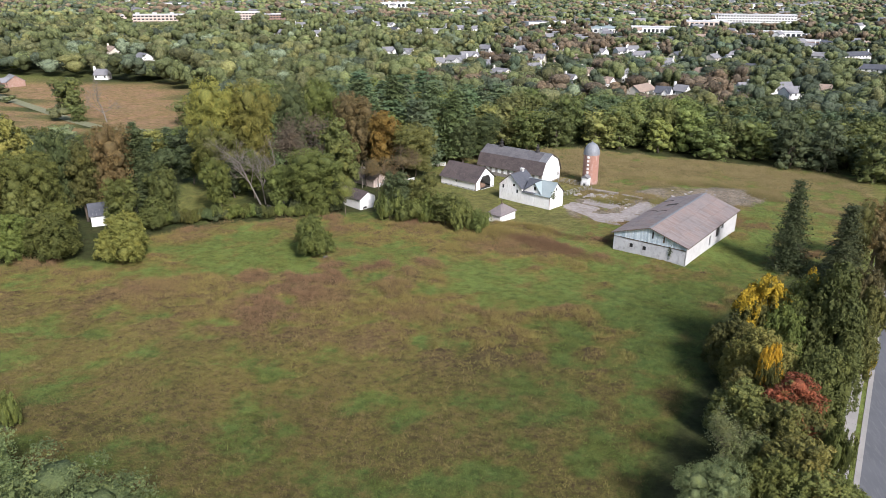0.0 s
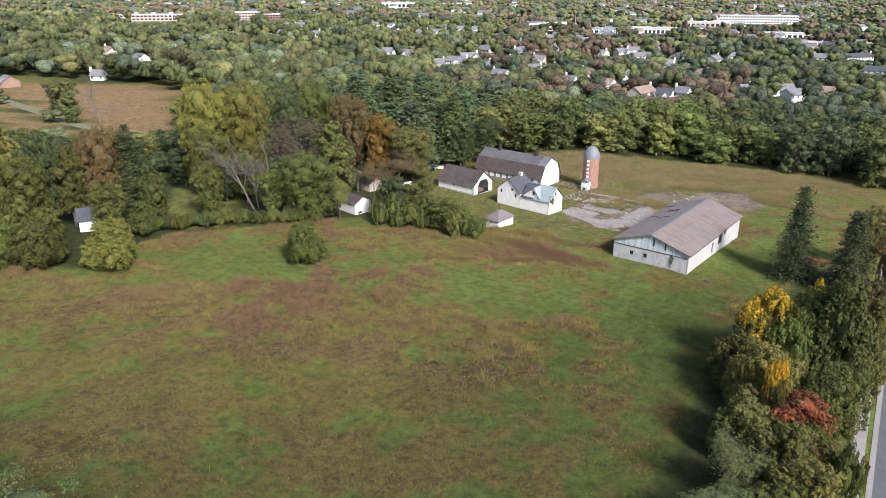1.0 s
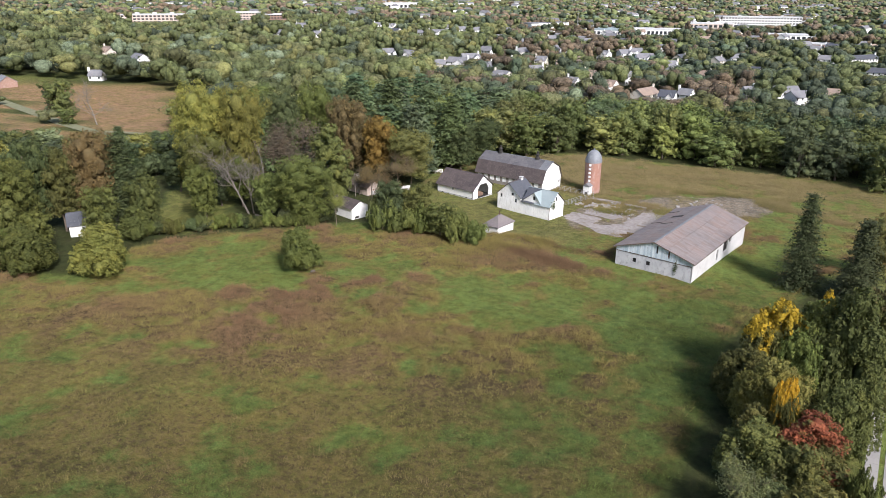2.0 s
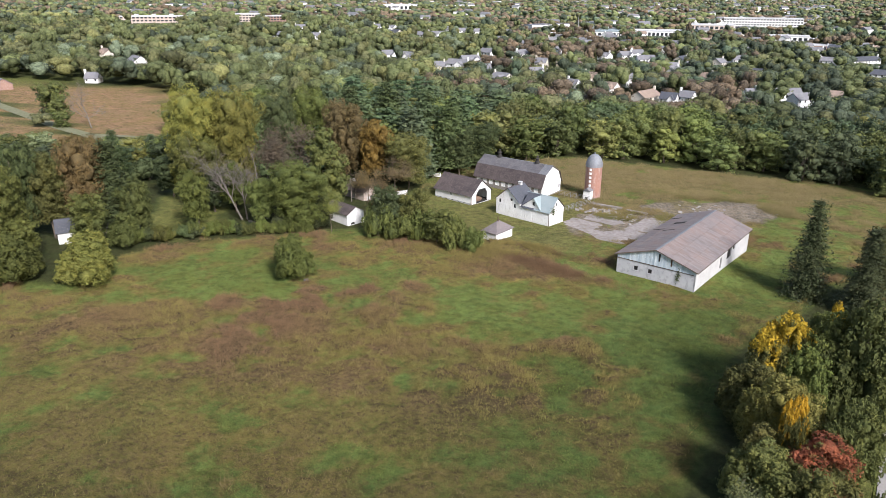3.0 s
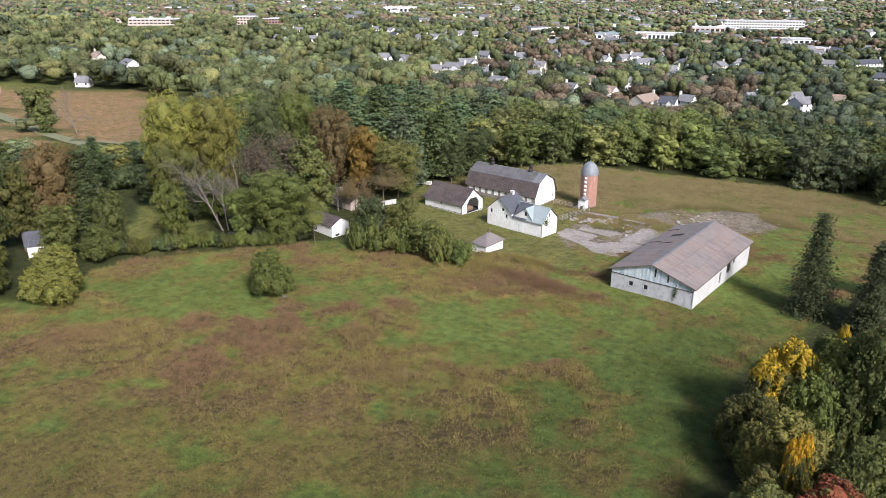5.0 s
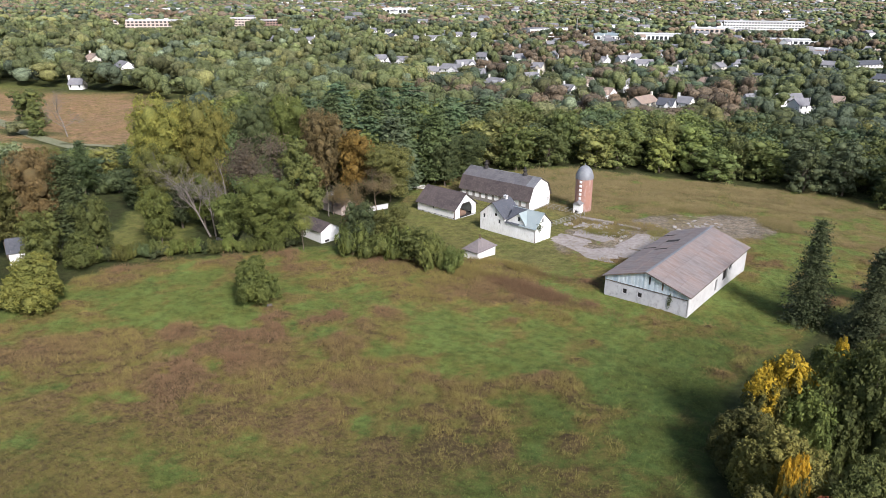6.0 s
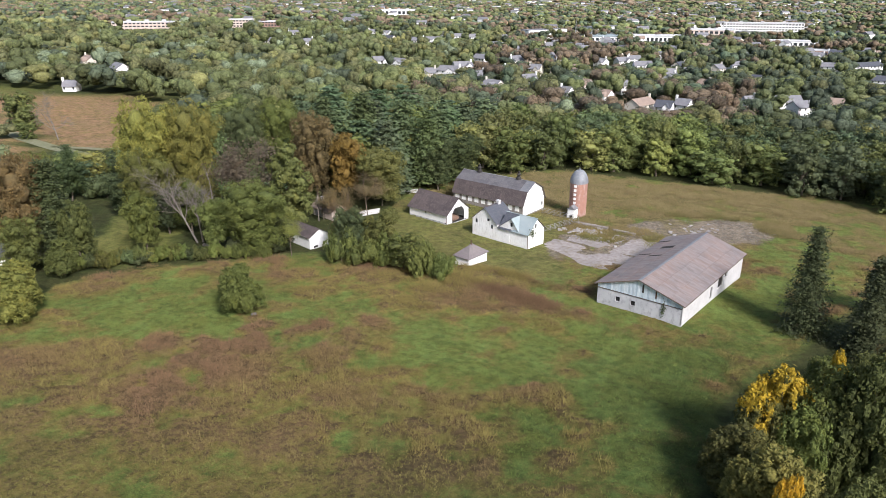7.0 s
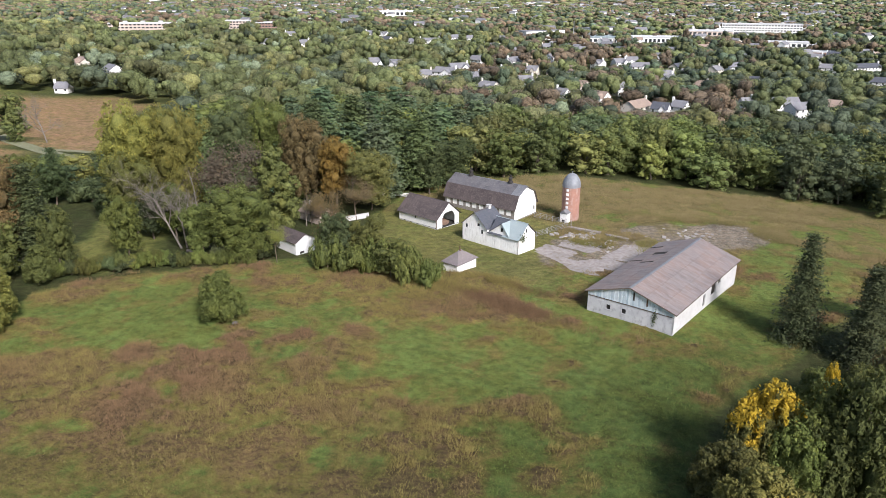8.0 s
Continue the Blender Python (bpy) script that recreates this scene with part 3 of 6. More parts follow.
def broad(seed, n, size, h=12.0, r=4.6, low=0.22, count=20, squash=0.8, sub=9):
    """A broadleaf tree: a domed heap of lobes over a forked trunk."""
    rng = np.random.RandomState(seed)
    lobes = []
    for k in range(count):
        t = (k + 0.5) / count
        a = k * 2.4 + rng.uniform(-0.4, 0.4)
        z = h * (low + (0.86 - low) * t)
        prof = math.sin(math.pi * min(1, 0.22 + 0.78 * (1 - t) ** 0.75)) ** 0.7 if t > 0.1 else 0.75
        d = r * 0.62 * prof * rng.uniform(0.65, 1.1)
        lr = r * rng.uniform(0.24, 0.46)
        lobes.append(((d * math.cos(a), d * math.sin(a), z), (lr, lr * rng.uniform(0.85, 1.1), lr * squash)))
    lobes.append(((0, 0, h * 0.55), (r * 0.5, r * 0.5, h * 0.24)))
    return lobed_crown(lobes, n, size, rng, sub=sub), trunk_tree(h, 0.26, [c for c, _ in lobes[:9]], rng)


def tall(seed, n, size, h=14.0, r=3.4):
    rng = np.random.RandomState(seed)
    lobes = []
    for k in range(18):
        t = k / 17
        a = k * 2.4 + rng.uniform(-0.3, 0.3)
        prof = math.sin(math.pi * (0.16 + 0.8 * t)) ** 0.8
        lr = r * rng.uniform(0.34, 0.5) * (1.05 - 0.45 * t)
        lobes.append(((r * 0.55 * prof * math.cos(a), r * 0.55 * prof * math.sin(a), h * (0.14 + 0.76 * t)), (lr, lr, lr * 1.25)))
    return lobed_crown(lobes, n, size, rng), trunk_tree(h, 0.24, [c for c, _ in lobes[:7]], rng)


def layered(seed, n, size, h=15.0, r=3.6, tiers=13, droop=0.0, low=0.08, full=0.75):
    """A conifer: tiers of branches round a straight stem."""
    rng = np.random.RandomState(seed)
    P, N, limbs = [], [], []
    for k in range(tiers):
        t = k / (tiers - 1)
        z = h * (low + (0.97 - low) * t)
        reach = r * ((1 - t) ** full * 0.96 + 0.04)
        m = max(4, int(9 * (1 - t) + 4))
        for b in range(m):
            a = 2 * math.pi * (b + rng.uniform(-0.3, 0.3)) / m + k
            le = reach * rng.uniform(0.6, 1.12)
            drop = droop * le + rng.uniform(-0.15, 0.15)
            limbs.append(((0, 0, z), (le * math.cos(a), le * math.sin(a), z - drop)))
            q = max(3, int(n / (tiers * m) * (0.4 + 1.2 * (1 - t))))
            s = rng.uniform(0.12, 1.0, q)[:, None] ** 0.7
            spread_by = 0.17 * r * (0.4 + s * 0.6)
            pts = np.array((math.cos(a), math.sin(a), 0)) * s * le + np.array((0, 0, 1)) * (z - drop * s) + rng.normal(size=(q, 3)) * spread_by * np.array((1, 1, 0.4))
            P.append(pts)
            N.append(np.c_[np.full(q, 0.35 * math.cos(a)), np.full(q, 0.35 * math.sin(a)), np.full(q, 0.8)] + 0.4 * rng.normal(size=(q, 3)))
    crown = [leaf_quads(np.concatenate(P), np.concatenate(N), size, rng, 1.3)]
    cone = tube([(0, 0, h * low), (0, 0, h * 0.4), (0, 0, h * 0.92)], [r * 0.42, r * 0.34, r * 0.04], 7)
    crown.append(cone)
    trunk = [tube([(0, 0, 0), (0, 0, h * 0.5), (0, 0, h * 0.97)], [0.22, 0.14, 0.03], 7)]
    trunk += [tube([a, b], [0.05, 0.015], 3) for a, b in limbs[::2]]
    return joined(crown), joined(trunk)


def vine(seed, n, size, h=11.0, r=4.2):
    """A tree smothered in creepers: uneven towers with hanging strands."""
    rng = np.random.RandomState(seed)
    lobes = []
    for k in range(15):
        a, d = rng.uniform(0, 6.28), r * 0.72 * math.sqrt(rng.uniform(0, 1))
        top = h * rng.uniform(0.45, 0.95) * (1 - 0.3 * d / r)
        lr = r * rng.uniform(0.22, 0.38)
        lobes.append(((d * math.cos(a), d * math.sin(a), top * 0.92), (lr, lr, lr * 0.9)))
        lobes.append(((d * 1.08 * math.cos(a), d * 1.08 * math.sin(a), top * 0.5), (lr * 1.15, lr * 1.15, top * 0.45)))
    V, T = lobed_crown(lobes, n, size, rng, 0.62, 0.2, 1.4, 14, 0.34)
    return (V * (1, 1, 1) + (0, 0, 0), T), trunk_tree(h, 0.25, [c for c, _ in lobes[:8]], rng)


def shrub(seed, n, size, h=4.0, r=3.0):
    rng = np.random.RandomState(seed)
    lobes = []
    for k in range(13):
        a, d = rng.uniform(0, 6.28), r * 0.7 * math.sqrt(rng.uniform(0, 1))
        lr = r * rng.uniform(0.26, 0.42)
        lobes.append(((d * math.cos(a), d * math.sin(a), h * rng.uniform(0.3, 0.72) * (1 - 0.35 * d / r)), (lr, lr, h * 0.3)))
    stems = trunk_tree(h, 0.1, [c for c, _ in lobes[:8]], rng, 0.6, 0.05)
    return lobed_crown(lobes, n, size, rng, 0.7, 0.16, 1.15), stems


def sparse(seed, n, size, h=12.0, r=4.0):
    """A thin autumn crown with twigs showing."""
    rng = np.random.RandomState(seed)
    tips, wood = twigs(rng, h, 0.2, 3, 6)
    near = tips[rng.choice(len(tips), n)]
    P = near + rng.normal(size=(n, 3)) * 0.55
    s = r / max(1e-3, np.percentile(np.hypot(tips[:, 0], tips[:, 1]), 95))
    P[:, :2] *= s
    wood = (wood[0] * (s, s, 1), wood[1])
    return leaf_quads(P, P * (0.5, 0.5, 0) + (0, 0, 1) + 0.8 * rng.normal(size=(n, 3)), size, rng), wood


def twigs(rng, h, r0, depth, branches, lean=(0, 0), reach=0.62):
    """The wood of a bare tree: limbs that fork, and the tips they end in."""
    out, tips = [], []

    def grow(a, d, le, rad, level):
        b = a + d * le * 0.5 + rng.normal(size=3) * le * 0.06
        c = b + (d + np.array((0, 0, 0.12))) * le * 0.5 + rng.normal(size=3) * le * 0.08
        out.append(tube([a, b, c], [rad, rad * 0.7, rad * 0.4], 5 if level < 2 else 3))
        tips.append(c)
        tips.append(b)
        if level >= depth:
            return
        for k in range(branches if level else branches + 2):
            t = rng.uniform(0.35, 1.0)
            at = a + (c - a) * t
            nd = d * 0.75 + rng.normal(size=3) * 0.55
            nd[2] = nd[2] * 0.8 + 0.18
            nd /= np.linalg.norm(nd)
            grow(at, nd, le * rng.uniform(0.42, 0.66), rad * 0.5 * (1.15 - 0.4 * t), level + 1)

    d = np.array((lean[0], lean[1], 1.0))
    grow(np.zeros(3), d / np.linalg.norm(d), h * reach, r0, 0)
    return np.array(tips), joined(out)


KINDS = {}  # kind: list of (crown mesh, trunk mesh, height, radius)


def proto(kind, made, h, r):
    (cv, ct), (tv, tt) = made
    crown, trunk = tri_mesh("crown", cv, ct), tri_mesh("trunk", tv, tt)
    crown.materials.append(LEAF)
    trunk.materials.append(BARK)
    KINDS.setdefault(kind, []).append((crown, trunk, h, r))


for s in range(4):
    proto("broad", broad(10 + s, 8000, 0.16), 12, 4.9)
for s in range(3):
    proto("big", broad(20 + s, 16000, 0.22, 24, 8.2, 0.16, 34, 0.9), 24, 8.6)
for s in range(2):
    proto("fine", broad(26 + s, 20000, 0.15, 13, 7.4, 0.2, 44, 0.75), 13, 7.8)
for s in range(2):
    proto("tall", tall(30 + s, 9500, 0.17), 14, 3.3)
    proto("pine", layered(40 + s, 11000, 0.2, 15, 3.8, 14, 0.12, 0.14, 0.55), 15, 3.8)
    proto("spruce", layered(50 + s, 12000, 0.15, 15, 3.4, 19, 0.3, 0.03, 0.85), 15, 3.4)
    proto("sparse", sparse(60 + s, 5200, 0.12), 12, 4.0)
for s in range(3):
    proto("vine", vine(70 + s, 13000, 0.15), 11, 4.2)
    proto("shrub", shrub(80 + s, 3400, 0.13), 4, 3.0)
for s in range(5):
    proto("mid", broad(90 + s, 2600, 0.235, 12, 4.6, 0.05, 15, sub=8), 12, 4.9)
for s in range(2):
    proto("mid_pine", layered(97 + s, 4200, 0.3, 15, 3.8, 12, 0.12, 0.1, 0.6), 15, 3.8)

FORM_WORDS = {"fine": "fine-leaved tree with a spreading crown", "big": "large broadleaf tree with a wide crown", "broad": "broadleaf tree with a rounded crown", "tall": "broadleaf tree with a tall oval crown", "pine": "pine with layered branches", "spruce": "spruce with drooping branches", "sparse": "thin-leaved tree with bare twigs showing", "vine": "tree smothered in creepers", "shrub": "dense leafy shrub", "mid": "broadleaf woodland tree", "mid_pine": "woodland pine"}
tree_rng = random.Random(11)


def tree(kind, x, y, h, r, tint, where, group="", turn=None, pick=None):
    """One tree at (x, y), h high and r in radius, in one of the tints."""
    if kind == "broad" and r > 6.2 and h > 12:
        kind = "big"
    options = KINDS[kind]
    crown, trunk, h0, r0 = options[tree_rng.randrange(len(options)) if pick is None else pick % len(options)]
    turn = tree_rng.uniform(0, 360) if turn is None else turn
    name = "shrub" if kind == "shrub" else "tree"
    ob = thing(name, stand(x, y, turn, lift=-0.05) @ Matrix.Diagonal((r / r0, r / r0, h / h0, 1)), f"{COLOUR_WORDS[tint]} {FORM_WORDS[kind]} {where}", name, group)
    c = part("crown", crown, LEAF, ob)
    k = tree_rng.uniform(0.78, 1.28)
    # Woodland kinds get extra blue, distance haze mixed into their tint
    c.color = (*(v * k * f * tree_rng.uniform(0.93, 1.07) for v, f in zip(TINTS[tint], (1.1, 1.14, 1.35) if kind[:3] == "mid" else (1, 1, 1))), 1)
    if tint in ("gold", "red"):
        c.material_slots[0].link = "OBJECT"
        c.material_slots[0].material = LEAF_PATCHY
    part("trunk", trunk, BARK, ob)
    return ob


def bare_tree(x, y, h, lean, seed, label, depth=3, branches=5, r0=0.3):
    rng = np.random.RandomState(seed)
    _, (v, t) = twigs(rng, h, r0, depth, branches, lean)
    ob = thing("dead_tree", stand(x, y, 0, lift=-0.05), label, "dead tree")
    part("trunk", tri_mesh("trunk", v, t), DEADWOOD, ob)
    return ob

# ---- trees that stand out ----
tree("tall", -122.1, 126.8, 24.4, 6.9, "lime", "by the pasture")
tree("broad", -112.2, 127.7, 22.3, 5.0, "deep", "by the pasture")
tree("broad", -104.6, 137.0, 22.3, 6.4, "russet", "by the pasture")
tree("broad", -110.1, 118.3, 19.5, 6.5, "green", "by the pasture")
tree("broad", -109.5, 132.0, 18.0, 5.7, "olive", "by the pasture")
tree("broad", -115.3, 111.3, 19.6, 6.2, "olive", "by the pasture")
tree("spruce", -98.8, 138.4, 20.7, 6.2, "deep", "by the pasture")
tree("broad", -97.5, 128.0, 12.9, 4.6, "fresh", "by the pasture")
tree("broad", -92.6, 136.6, 13.4, 4.2, "green", "by the pasture")
tree("vine", -106.1, 106.7, 10.5, 4.9, "green", "by the pasture")
tree("vine", -100.1, 110.7, 10.4, 5.5, "green", "by the pasture")
tree("vine", -87.4, 112.1, 10.4, 5.5, "lime", "by the pasture")
tree("broad", -105.3, 119.0, 9.0, 3.8, "fresh", "by the pasture")
tree("vine", -92.6, 131.5, 8.4, 3.7, "green", "by the pasture")
tree("broad", -108.1, 113.5, 13.0, 4.0, "green", "by the pasture")
tree("broad", -95.6, 165.6, 29.0, 8.0, "lime", "by the pasture")
tree("broad", -86.6, 168.7, 28.6, 7.4, "lime", "by the pasture")
tree("broad", -92.7, 160.9, 19.1, 6.6, "fresh", "by the pasture")
tree("shrub", -119.9, 181.4, 7.0, 5.0, "deep", "by the pasture")
tree("broad", -104.5, 168.5, 11.5, 5.2, "deep", "by the pasture")
tree("spruce", -131.5, 183.5, 13.0, 4.2, "deep", "by the pasture")
tree("broad", -126.0, 176.0, 11.0, 4.6, "deep", "by the pasture")
tree("broad", -136.5, 178.0, 12.0, 5.0, "green", "by the pasture")
tree("broad", -84.2, 145.6, 13.6, 4.4, "green", "by the pasture")
tree("broad", -88.0, 159.6, 11.5, 4.8, "deep", "by the pasture")
tree("broad", -83.0, 160.8, 12.4, 4.7, "green", "by the pasture")
tree("pine", -93.0, 190.6, 22.5, 5.9, "pine", "by the pasture")
tree("broad", -88.9, 199.9, 24.1, 7.4, "deep", "by the pasture")
tree("broad", -82.8, 210.4, 24.9, 7.3, "green", "by the pasture")
tree("broad", -63.8, 152.5, 16.0, 7.8, "green", "by the pasture")
tree("broad", -71.4, 151.6, 12.6, 4.8, "green", "by the pasture")
tree("sparse", -73.5, 169.9, 19.8, 7.6, "mauve", "by the pasture")
tree("tall", -63.2, 170.2, 20.9, 5.7, "olive", "by the pasture")
tree("broad", -68.2, 198.8, 23.6, 7.0, "brown", "by the pasture")
tree("broad", -59.4, 198.0, 19.2, 6.2, "orange", "by the pasture")
tree("broad", -49.4, 196.4, 16.2, 7.3, "olive", "by the pasture")
tree("sparse", -50.4, 187.1, 9.7, 4.8, "brown", "by the pasture")
tree("pine", -73.0, 218.4, 24.6, 7.0, "pine", "by the pasture")
tree("pine", -63.7, 226.4, 25.2, 8.1, "pine", "by the pasture")
tree("pine", -50.5, 221.8, 24.6, 7.9, "pine", "by the pasture")
tree("pine", -42.5, 220.2, 21.7, 6.4, "pine", "by the pasture")
tree("broad", -35.3, 227.1, 14.9, 8.6, "deep", "by the pasture")
tree("broad", -38.8, 217.2, 13.5, 5.0, "deep", "by the pasture")
tree("broad", -43.4, 154.6, 12.4, 4.1, "deep", "by the pasture")
tree("broad", -38.2, 157.6, 10.8, 4.7, "olive", "by the pasture")
tree("shrub", -45.1, 153.6, 8.7, 3.5, "green", "by the pasture")
tree("broad", -30.9, 151.1, 8.5, 4.7, "green", "by the pasture")
tree("shrub", -27.0, 150.1, 8.1, 3.9, "fresh", "by the pasture")
tree("shrub", -23.4, 149.5, 5.9, 2.9, "green", "by the pasture")
tree("shrub", -34.7, 153.1, 8.4, 4.0, "green", "by the pasture")
tree("shrub", -39.9, 152.4, 6.8, 4.0, "green", "by the pasture")
tree("sparse", -55.9, 153.2, 8.6, 2.2, "lime", "by the pasture")
tree("vine", -60.0, 156.5, 8.0, 3.6, "deep", "by the pasture")
tree("sparse", -59.3, 180.2, 6.5, 3.4, "mauve", "by the pasture")
tree("sparse", -45.2, 158.5, 11.5, 3.6, "russet", "by the pasture")
tree("vine", -52.5, 126.0, 9.8, 4.2, "fresh", "by the pasture")
tree("shrub", -65.7, 58.6, 5.8, 2.1, "fresh", "by the pasture")
tree("mid", -209.2, 256.0, 15.5, 8.0, "green", "by the pasture")
tree("mid", -213.5, 257.5, 14.0, 6.4, "deep", "by the pasture")
tree("sparse", -55.5, 179.0, 8.7, 3.9, "brown", "by the pasture")
tree("spruce", 40.9, 143.9, 18.9, 4.5, "deep", "by the road")
tree("spruce", 48.9, 137.9, 16.3, 4.7, "deep", "by the road")
tree("vine", 29.6, 99.8, 12.0, 3.4, "fresh", "by the road")
tree("vine", 27.3, 100.9, 15.5, 4.6, "gold", "by the road")
tree("vine", 23.1, 96.3, 9.6, 4.1, "olive", "by the road")
tree("vine", 34.8, 98.6, 20.0, 5.0, "green", "by the road")
tree("vine", 32.6, 102.3, 16.1, 4.3, "fresh", "by the road")
tree("vine", 35.5, 110.8, 14.2, 1.8, "gold", "by the road")
tree("vine", 38.5, 99.5, 13.1, 3.7, "olive", "by the road")
tree("vine", 41.0, 102.8, 8.4, 2.5, "lime", "by the road")
tree("shrub", 40.7, 99.3, 6.4, 1.6, "gold", "by the road")
tree("vine", 24.9, 84.8, 12.4, 1.7, "gold", "by the road")
tree("vine", 26.4, 78.2, 11.0, 5.0, "red", "by the road")
tree("vine", 20.5, 81.0, 9.8, 2.9, "olive", "by the road")
tree("vine", 20.8, 77.8, 10.0, 4.6, "olive", "by the road")
tree("vine", 24.3, 73.8, 9.9, 3.9, "olive", "by the road")
tree("sparse", 18.4, 69.0, 8.0, 3.6, "silver", "by the road")
tree("vine", 20.4, 69.4, 7.4, 3.2, "silver", "by the road")
tree("fine", 14.2, 60.8, 7.4, 3.9, "sage", "by the road")
tree("vine", 24.8, 66.1, 10.3, 4.9, "lime", "by the road")
tree("vine", 21.5, 63.5, 9.1, 3.5, "green", "by the road")
tree("vine", 24.9, 61.9, 8.9, 4.3, "fresh", "by the road")
tree("broad", 52.4, 143.4, 16.4, 3.7, "olive", "by the road")
tree("broad", 59.3, 151.9, 15.3, 4.7, "russet", "by the road")
tree("broad", 55.9, 137.0, 13.6, 3.2, "brown", "by the road")
tree("shrub", 56.6, 135.8, 10.8, 1.6, "red", "by the road")
tree("shrub", 50.4, 127.4, 8.2, 3.3, "brown", "by the road")
tree("vine", 31.2, 86.5, 12.0, 3.6, "green", "by the road")
tree("shrub", 29.5, 73.0, 8.3, 1.9, "green", "by the road")
tree("vine", 42.7, 121.6, 8.5, 3.7, "green", "by the road")
tree("vine", 37.5, 119.0, 7.9, 4.1, "fresh", "by the road")
tree("vine", 47.5, 118.4, 8.3, 2.9, "olive", "by the road")
tree("vine", 24.7, 90.4, 11.7, 4.3, "lime", "by the road")

# ---- the farmstead ----


def window(parent, x, z, w, h, y=0.0, frame_mat=None, bars=True):
    """A glazed window in a wall that lies along x with its outer face at y."""
    f = 0.07
    win = part("window", boxes((x - f, y - 0.04, z - f, x + w + f, y + 0.06, z), (x - f, y - 0.04, z + h, x + w + f, y + 0.06, z + h + f), (x - f, y - 0.04, z, x, y + 0.06, z + h), (x + w, y - 0.04, z, x + w + f, y + 0.06, z + h)), frame_mat or WHITE_BOARD, parent)
    part("pane", boxes((x, y + 0.08, z, x + w, y + 0.1, z + h)), GLASS, win)
    return win


def gable_roof(parent, x0, x1, y0, y1, eave, ridge, over, mat, sheets, courses, thick=0.1, name="roof_sheet", rng=random.Random(2)):
    """A pitched roof with its ridge along x at the middle of y, laid in courses of overlapping sheets, each a part."""
    ym = (y0 + y1) / 2
    slope = (ridge - eave) / (ym - y0)
    roof = part("roof", boxes((x0 - over, ym - 0.12, ridge + 0.02, x1 + over, ym + 0.12, ridge + 0.09)), mat, parent)
    for side in (-1, 1):
        run = (ym - y0) + over
        for c in range(courses):
            a, b = run * c / courses, run * (c + 1) / courses + (0.12 if c < courses - 1 else 0)
            for s in range(sheets):
                xa = x0 - over + (x1 - x0 + 2 * over) * s / sheets
                xb = x0 - over + (x1 - x0 + 2 * over) * (s + 1) / sheets - 0.012
                lift = 0.05 * (courses - 1 - c) / courses + 0.05 + rng.uniform(0, 0.02)
                za, zb = ridge - slope * a + lift, ridge - slope * b + lift
                part(name, slab((xa, ym + side * a, za), (xb, ym + side * a, za), (xb, ym + side * b, zb), (xa, ym + side * b, zb), 0.06), mat, roof)
    return roof


def gable_end(bm, x, w, y0, y1, eave, ridge):
    """A triangle of wall above the eaves, across y, of thickness w from x."""
    return prism(bm, ((x, y0, eave), (x, y1, eave), (x, (y0 + y1) / 2, ridge)), (1, 0, 0), w)


def ribbed(x0, x1, step, z_of, z0, y, depth=0.05):
    """Vertical boards or ribs along x, from z0 up to z_of(x)."""
    bm = bmesh.new()
    x = x0
    k = 0
    while x < x1 - 0.01:
        xe = min(x + step - 0.02, x1)
        za, zb = z_of(x), z_of(xe)
        if min(za, zb) > z0 + 0.02:
            prism(bm, ((x, y - depth - 0.04 * (k % 2), z0), (xe, y - depth - 0.04 * (k % 2), z0), (xe, y - depth - 0.04 * (k % 2), zb), (x, y - depth - 0.04 * (k % 2), za)), (0, 1, 0), depth)
        x += step
        k += 1
    return bm


def plinth(ob, L, W, mat, inset=0.03):
    """Footings that carry the walls down into sloping ground."""
    t = 0.3
    part("footing", boxes((inset, inset, -1.6, L - inset, t, 0.01), (inset, W - t, -1.6, L - inset, W - inset, 0.01), (inset, t, -1.6, t, W - t, 0.01), (L - t, t, -1.6, L - inset, W - t, 0.01)), mat, ob)


def ivy(parent, at, reach, count, seed):
    """A patch of creeper on a wall."""
    rng = np.random.RandomState(seed)
    P = np.array(at) + rng.normal(size=(count, 3)) * np.array(reach)
    v, t = leaf_quads(P, rng.normal(size=(count, 3)) + (0.3, -0.5, 0.6), 0.13, rng)
    ob = part("ivy", tri_mesh("ivy", v, t), LEAF, parent, "dark green creeper")
    ob.color = (0.06, 0.08, 0.03, 1)


